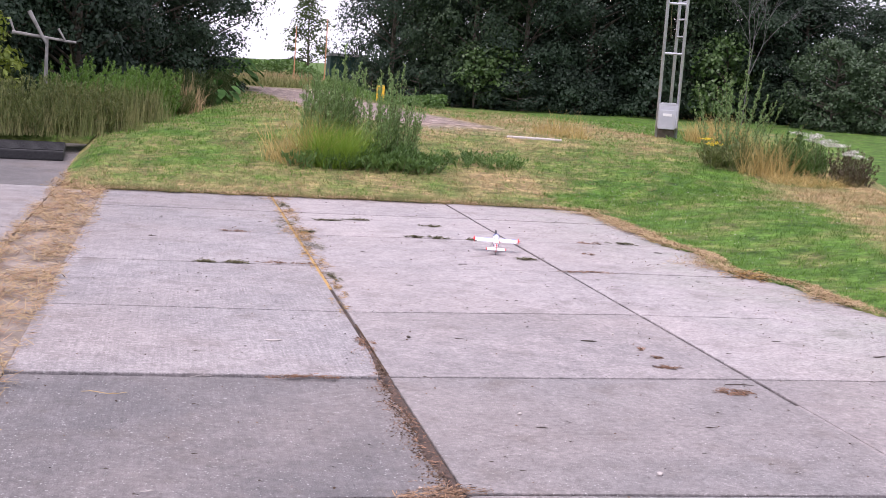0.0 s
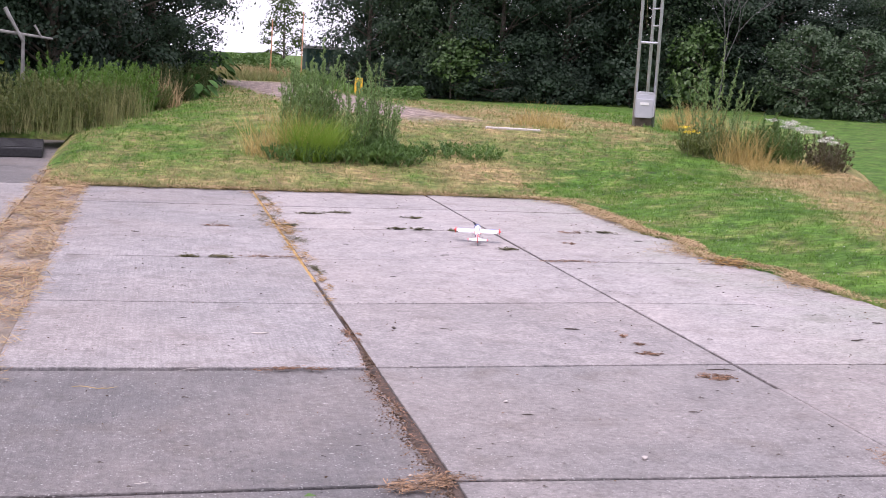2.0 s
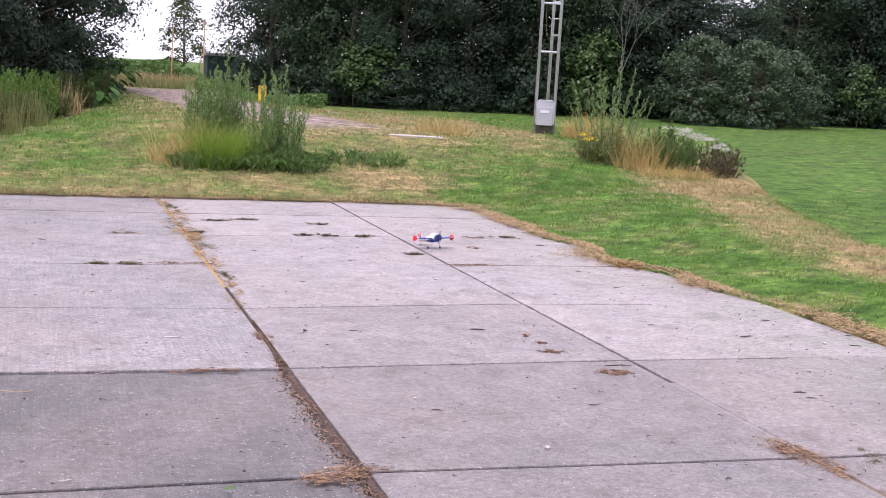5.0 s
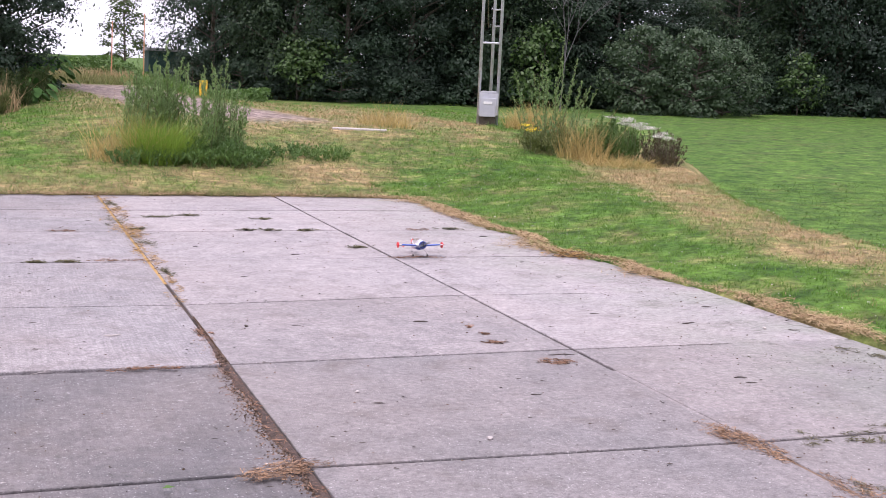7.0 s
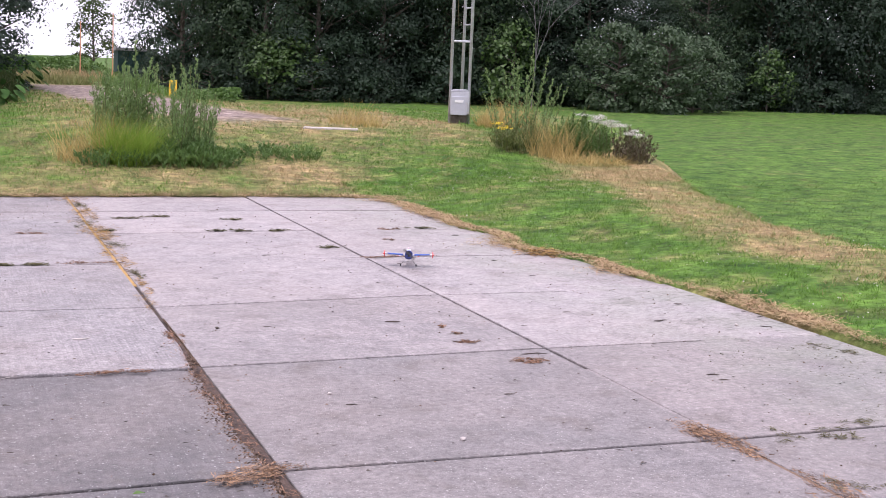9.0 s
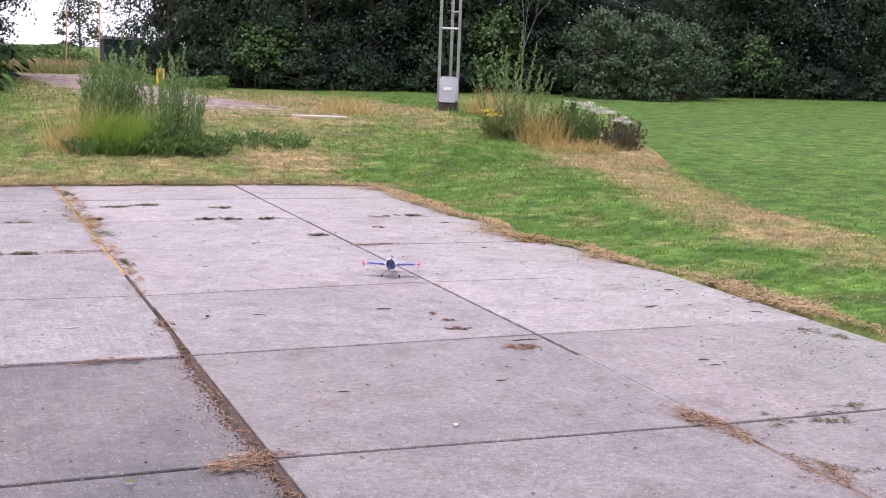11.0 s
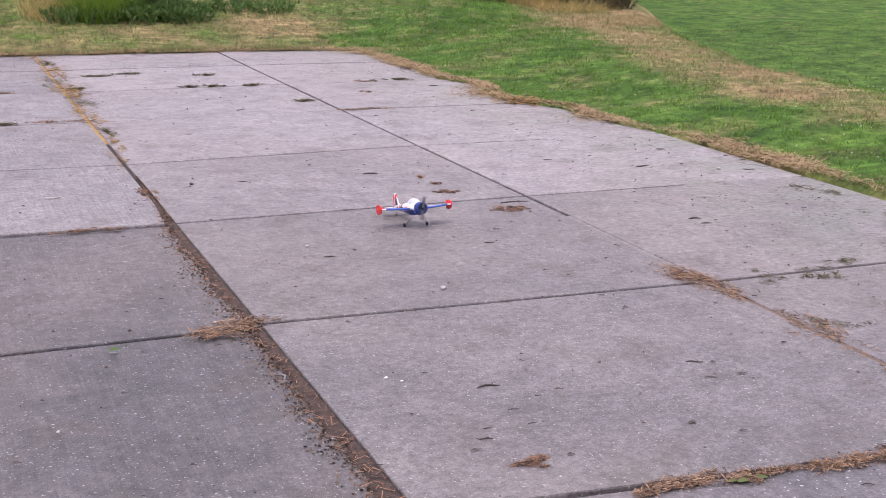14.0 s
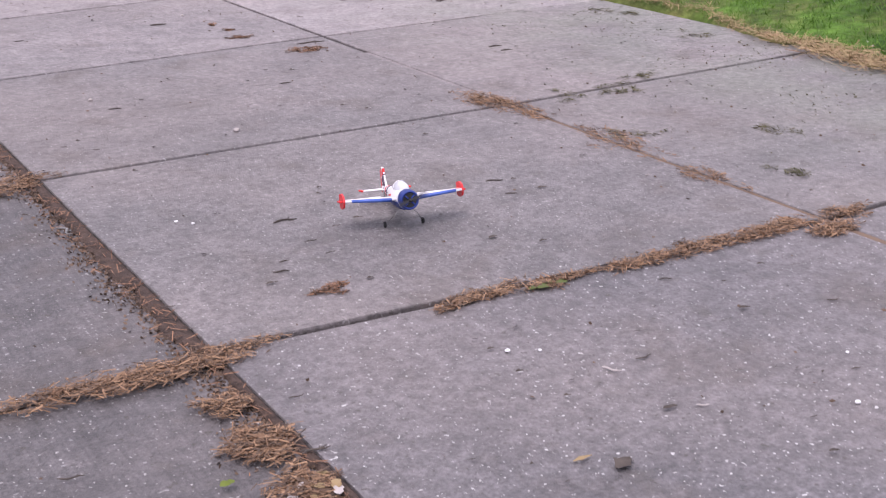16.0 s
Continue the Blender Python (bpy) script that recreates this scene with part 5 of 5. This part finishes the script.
    for x, y, L, turn, r in ((-0.51, 0.75, 0.10, 6, 0.009), (-0.92, -0.03, 0.11, 14, 0.003), (-1.13, -1.64, 0.05, 12, 0.005), (0.77, -3.98, 0.05, -58, 0.005), (0.83, -4.23, 0.03, -30, 0.004), (1.83, -2.86, 0.02, 0, 0.004)):
        twig(x, y, L, turn, r, PALE, 0.4, "pale dry stick lying on the concrete")
    twig(1.86, -0.08, 0.16, -5, 0.006)
    twig(-1.35, -0.35, 0.2, -3, 0.004, STRAW_PALE, 0.5, "long pale grass stalk lying on the concrete")
    twig(0.01, -3.93, 0.07, -12, 0.004)
    twig(-0.06, -2.28, 0.09, -70, 0.006, DEADWOOD, 0.8, "crooked grey twig lodged beside a joint")
    dry_leaf(0.52, -4.33, 0.055, 20, DEADWOOD_DARK, "dark brown fallen leaf on the concrete")
    dry_leaf(-0.55, -1.82, 0.045, 10, LEAF_FRESH, "fresh green fallen leaf on the concrete")
    dry_leaf(-0.2, -3.96, 0.035, 10, LEAF_LIME, "yellow-green fallen leaf on the concrete")
    dry_leaf(0.46, -4.27, 0.05, 0, STRAW_PALE, "pale fallen leaf on the concrete", 0.12)
    for k in range(9):
        dry_leaf(-0.07 + rng.uniform(-0.06, 0.06), -4.08 + rng.uniform(-0.05, 0.06), rng.uniform(0.022, 0.04), rng.uniform(0, 360), PALE if k % 2 else STRAW_PALE, "pale dry leaf on a wad of dry grass")
    for k in range(4):
        dry_leaf(0.90 + 0.03 * k, -3.475 + rng.uniform(-0.012, 0.012), rng.uniform(0.03, 0.045), rng.uniform(-30, 30), LEAF_SEEDY, "faded olive leaf lodged in a joint")


litter_things()


# ---- the model aeroplane ----
def loft(bm, rings):
    """Joins rings of equal count into a closed skin."""
    rows = [[bm.verts.new(p) for p in ring] for ring in rings]
    for a, b in zip(rows, rows[1:]):
        n = len(a)
        for i in range(n):
            bm.faces.new((a[i], a[(i + 1) % n], b[(i + 1) % n], b[i]))
    bm.faces.new(rows[0][::-1])
    bm.faces.new(rows[-1])
    bmesh.ops.recalc_face_normals(bm, faces=bm.faces)
    return bm


def oval(y, w, h, z, n=20, x=0.0):
    return [(x + w * math.cos(2 * math.pi * i / n), y, z + h * math.sin(2 * math.pi * i / n)) for i in range(n)]


def aerofoil(x, y, chord, thick, z, n=7):
    up = [(x, y - chord * (1 - math.cos(math.pi * i / n)) / 2, z + thick * math.sqrt(i / n) * (1 - i / n) * 1.9) for i in range(n + 1)]
    dn = [(x, y - chord * (1 - math.cos(math.pi * i / n)) / 2, z - thick * 0.6 * math.sqrt(i / n) * (1 - i / n) * 1.9) for i in range(n - 1, 0, -1)]
    return up + dn


def build_plane():
    """Nose along +y, wheels' feet at z = 0, the origin between the main wheels."""
    plane = tagged(new("model_aeroplane"), "small foam model aeroplane, white and blue with red wing tips", "model aeroplane")
    zc = 0.090
    part("fuselage", loft(bmesh.new(), [oval(0.062, 0.030, 0.032, zc), oval(0.03, 0.031, 0.035, zc), oval(-0.04, 0.029, 0.034, zc + 0.002),
         oval(-0.12, 0.020, 0.024, zc + 0.004), oval(-0.20, 0.011, 0.015, zc + 0.008), oval(-0.262, 0.004, 0.010, zc + 0.010)]), FOAM_WHITE, plane, shade=True)
    cowl = part("cowl", loft(bmesh.new(), [oval(0.060, 0.0295, 0.0325, zc), oval(0.075, 0.0315, 0.033, zc), oval(0.092, 0.031, 0.032, zc), oval(0.104, 0.028, 0.029, zc),
         oval(0.107, 0.025, 0.026, zc), oval(0.100, 0.0225, 0.0235, zc)]), FOAM_BLUE, plane, "glossy blue engine cowl", shade=True)
    part("intake", loft(bmesh.new(), [oval(0.1005, 0.0215, 0.0225, zc), oval(0.1015, 0.0215, 0.0225, zc)]), BLACK, cowl, "dark intake")
    for k in range(4):
        a = radians(45 + 90 * k)
        part("intake_vane", tube(bmesh.new(), (0.004 * math.cos(a), 0.103, zc + 0.004 * math.sin(a)), (0.021 * math.cos(a), 0.103, zc + 0.021 * math.sin(a)), 0.003, sides=6), FOAM_BLUE, cowl)
    part("belly_panel", loft(bmesh.new(), [oval(0.058, 0.0312, 0.022, zc - 0.0125), oval(-0.03, 0.0300, 0.022, zc - 0.0115), oval(-0.10, 0.022, 0.016, zc - 0.006)]), FOAM_BLUE, plane, "blue belly", shade=True)
    part("canopy", loft(bmesh.new(), [oval(0.058, 0.008, 0.004, zc + 0.031), oval(0.035, 0.018, 0.018, zc + 0.030), oval(0.005, 0.0215, 0.027, zc + 0.028),
         oval(-0.03, 0.020, 0.025, zc + 0.026), oval(-0.07, 0.014, 0.016, zc + 0.024), oval(-0.11, 0.005, 0.006, zc + 0.022)]), CANOPY, plane, "pale shiny canopy", shade=True)
    part("canopy_frame", loft(bmesh.new(), [oval(-0.022, 0.0212, 0.0265, zc + 0.0265), oval(-0.028, 0.0208, 0.0260, zc + 0.0262)]), FOAM_WHITE, plane, shade=True)
    zw = zc - 0.001
    for side in (-1, 1):
        wing = part("wing", loft(bmesh.new(), [aerofoil(side * 0.02, 0.052, 0.092, 0.010, zw), aerofoil(side * 0.19, 0.036, 0.068, 0.007, zw + 0.008)]), FOAM_WHITE, plane, shade=True)
        part("leading_edge", loft(bmesh.new(), [aerofoil(side * 0.045, 0.0525, 0.030, 0.0085, zw + 0.0012), aerofoil(side * 0.168, 0.0395, 0.024, 0.0068, zw + 0.0082)]), WING_BLUE_SHEEN, wing, "blue leading edge", shade=True)
        part("underside_panel", loft(bmesh.new(), [aerofoil(side * 0.045, 0.050, 0.080, 0.0075, zw - 0.0022), aerofoil(side * 0.168, 0.0365, 0.058, 0.005, zw + 0.0055)]), WING_BLUE_SHEEN, wing, "blue underside", shade=True)
        part("aileron", box(bmesh.new(), min(side * 0.06, side * 0.17), max(side * 0.06, side * 0.17), -0.046, -0.032, zw + 0.001, zw + 0.007, 0.001), FOAM_WHITE, wing)
        bm = bmesh.new()
        outline = [(0.036, 0.0), (0.026, 0.018), (0.000, 0.025), (-0.028, 0.020), (-0.034, 0.0), (-0.026, -0.020), (0.000, -0.025), (0.026, -0.017)]
        xs = side * 0.192
        loft(bm, [[(xs - 0.003, y, zw + 0.008 + z) for y, z in outline], [(xs + 0.003, y, zw + 0.008 + z) for y, z in outline]])
        part("tip_fin", bm, FOAM_RED, plane, "red wing-tip fin")
        part("tip_stub", box(bmesh.new(), min(side * 0.190, side * 0.206), max(side * 0.190, side * 0.206), -0.012, 0.018, zw + 0.005, zw + 0.011, 0.002), FOAM_RED, plane)
        stab = part("tailplane", loft(bmesh.new(), [aerofoil(side * 0.004, -0.195, 0.065, 0.0035, zc + 0.010), aerofoil(side * 0.078, -0.208, 0.046, 0.003, zc + 0.010)]), FOAM_WHITE, plane)
        part("tailplane_tip", box(bmesh.new(), min(side * 0.076, side * 0.086), max(side * 0.076, side * 0.086), -0.252, -0.210, zc + 0.007, zc + 0.013, 0.002), FOAM_RED, stab, "red tip")
        part("gear_leg", tube(tube(bmesh.new(), (side * 0.016, 0.030, zc - 0.028), (side * 0.036, 0.040, 0.042), 0.0011, sides=6), (side * 0.036, 0.040, 0.042), (side * 0.060, 0.0, 0.011), 0.0011, sides=6), WIRE, plane)
        wheel = part("wheel", loft(bmesh.new(), [[(side * 0.062 + d, 0.010 * s * math.cos(2 * math.pi * i / 18), 0.010 + 0.010 * s * math.sin(2 * math.pi * i / 18)) for i in range(18)]
             for d, s in ((-0.004, 0.75), (-0.0025, 1.0), (0.0025, 1.0), (0.004, 0.75))]), RUBBER, plane, shade=True)
        part("hub", tube(bmesh.new(), (side * 0.062 - 0.0045, 0, 0.010), (side * 0.062 + 0.0045, 0, 0.010), 0.004, sides=10), BLACK, wheel)
    fin = [(-0.195, zc + 0.018), (-0.218, zc + 0.046), (-0.232, zc + 0.078), (-0.250, zc + 0.082), (-0.258, zc + 0.045), (-0.250, zc - 0.005)]
    f = part("tail_fin", loft(bmesh.new(), [[(-0.003, y, z) for y, z in fin], [(0.003, y, z) for y, z in fin]]), FOAM_WHITE, plane)
    for z0, z1, m in ((0.020, 0.036, DARK_STRIPE), (0.040, 0.056, DARK_STRIPE), (0.060, 0.074, FOAM_RED)):
        s = [(-0.204 - 0.35 * z0, zc + z0), (-0.204 - 0.35 * z1, zc + z1 + 0.004), (-0.250, zc + z1 - 0.012), (-0.252, zc + z0 - 0.012)]
        part("stripe", loft(bmesh.new(), [[(-0.0036, y, z) for y, z in s], [(0.0036, y, z) for y, z in s]]), m, f)
    part("rudder", box(bmesh.new(), -0.0025, 0.0025, -0.272, -0.2585, zc - 0.004, zc + 0.072, 0.001), FOAM_RED, plane)
    part("tail_wheel", tube(bmesh.new(), (-0.003, -0.25, 0.055), (0.003, -0.25, 0.055), 0.008, sides=12), RUBBER, plane)
    part("tail_strut", tube(bmesh.new(), (0, -0.245, zc + 0.004), (0, -0.25, 0.055), 0.0012, sides=5), WIRE, plane)
    for side in (-1, 1):
        for k, (y0, y1) in enumerate(((-0.03, -0.075), (-0.10, -0.15))):
            bm = bmesh.new()
            tube(bm, (side * (0.0275 - 0.05 * k * 0.2), y0, zc + 0.008), (side * (0.0235 - 0.05 * k * 0.15), y1, zc + 0.004 + 0.006 * k), 0.0045, 0.003, 6)
            part("flash", bm, FOAM_RED if k == 0 else DARK_STRIPE, plane)
    for k, y0 in enumerate((-0.125, -0.160, -0.195)):
        w = 0.0200 - 0.0040 * k
        part("back_stripe", loft(bmesh.new(), [oval(y0, w, w + 0.004, zc + 0.0048 + 0.001 * k), oval(y0 - 0.014, w - 0.0014, w + 0.0026, zc + 0.0056 + 0.001 * k)]), DARK_STRIPE if k != 1 else FOAM_RED, plane, shade=True)
    prop = new("propeller")
    prop.parent = plane
    bm = bmesh.new()
    for s in (-1, 1):
        loft(bm, [[(s * r, c * 0.5 * w2 + 0.0, c * w2 + o) for c, o in ((-1, 0.0008), (1, 0.0008), (1, -0.0008), (-1, -0.0008))] for r, w2 in ((0.004, 0.003), (0.03, 0.006), (0.05, 0.005), (0.062, 0.002))])
    part("blade", bm, PROP_GREY, prop, "dark grey propeller blades")
    part("spinner", loft(bmesh.new(), [oval(-0.006, 0.0075, 0.0075, 0), oval(0.004, 0.006, 0.006, 0), oval(0.010, 0.002, 0.002, 0)]), BLACK, prop, shade=True)
    return plane, prop


PLANE, PROP = build_plane()


def motions():
    """The aeroplane stands facing away, turns on the spot and taxies towards the camera; the propeller idles and then spins."""
    track = [  # seconds, x, y, heading (degrees, 0 along +y, clockwise), nose-up pitch, bank
        (0.0, 1.70, 4.45, 14, 13, 0), (2.4, 1.70, 4.45, 14, 13, 0), (2.6, 1.72, 4.47, 22, 13, 0), (2.8, 1.78, 4.55, 40, 13, 0), (3.0, 1.85, 4.62, 63, 9, 0), (3.1, 1.89, 4.64, 78, 8, 0), (3.2, 1.93, 4.66, 95, 5, 0),
        (3.3, 1.97, 4.67, 109, -8, 0), (3.4, 2.00, 4.68, 123, -10, 0), (3.5, 2.02, 4.68, 139, -9, 0), (3.6, 2.04, 4.68, 153, -5, 0), (3.7, 2.05, 4.67, 160, 4, 0), (3.8, 2.06, 4.66, 162, 13, 0), (4.0, 2.07, 4.62, 163, 13, 0),
        (4.2, 2.09, 4.58, 163, 13, 0), (5.3, 2.16, 4.25, 170, 13, 0), (6.3, 2.20, 3.95, 177, 13, 0), (6.5, 2.19, 3.82, 178, 13, 0), (7.0, 2.25, 3.46, 183, 13, 0), (7.5, 2.26, 3.15, 184, 13, 0),
        (8.0, 2.27, 3.13, 192, 13, 0), (8.5, 2.26, 3.10, 197, 13, 0), (9.6, 2.08, 2.65, 201, 13, 0), (10.8, 1.83, 2.12, 202, 13, 0), (11.0, 1.78, 1.94, 202, 13, 0), (11.5, 1.51, 1.42, 200, 13, 0),
        (12.0, 1.31, 0.96, 199, 13, 0), (12.5, 1.21, 0.63, 199, 13, 0), (13.0, 1.15, 0.36, 196, 13, 0), (13.5, 1.11, -0.05, 184, 13, 0), (14.0, 1.14, -0.43, 178, 13, 0),
        (14.5, 1.11, -1.01, 182, 13, 0), (15.0, 1.05, -1.60, 194, 13, 0), (15.5, 0.96, -2.22, 191, 13, 0), (16.0, 0.86, -2.83, 195, 13, 0)]
    walk(PLANE, [(t, pose(x, y, 0.001, 0, 0, -h) @ pose(0, 0, 0, p, b, 0)) for t, x, y, h, p, b in track])
    rows, angle = [], 82.0
    for k in range(481):
        t = k / 30
        rows.append((t, pose(0, 0.110, 0.090, 0, angle, 0)))
        if t < 1.7:
            step = 0
        elif t < 3.65:
            step = 36
        elif t < 3.68:
            step = 72 - angle % 180
            step += 180 if step < -90 else (-180 if step > 89 else 0)
        elif t < 4.3:
            step = 0
        else:
            step = 86
        angle += step
    walk(PROP, rows)


motions()
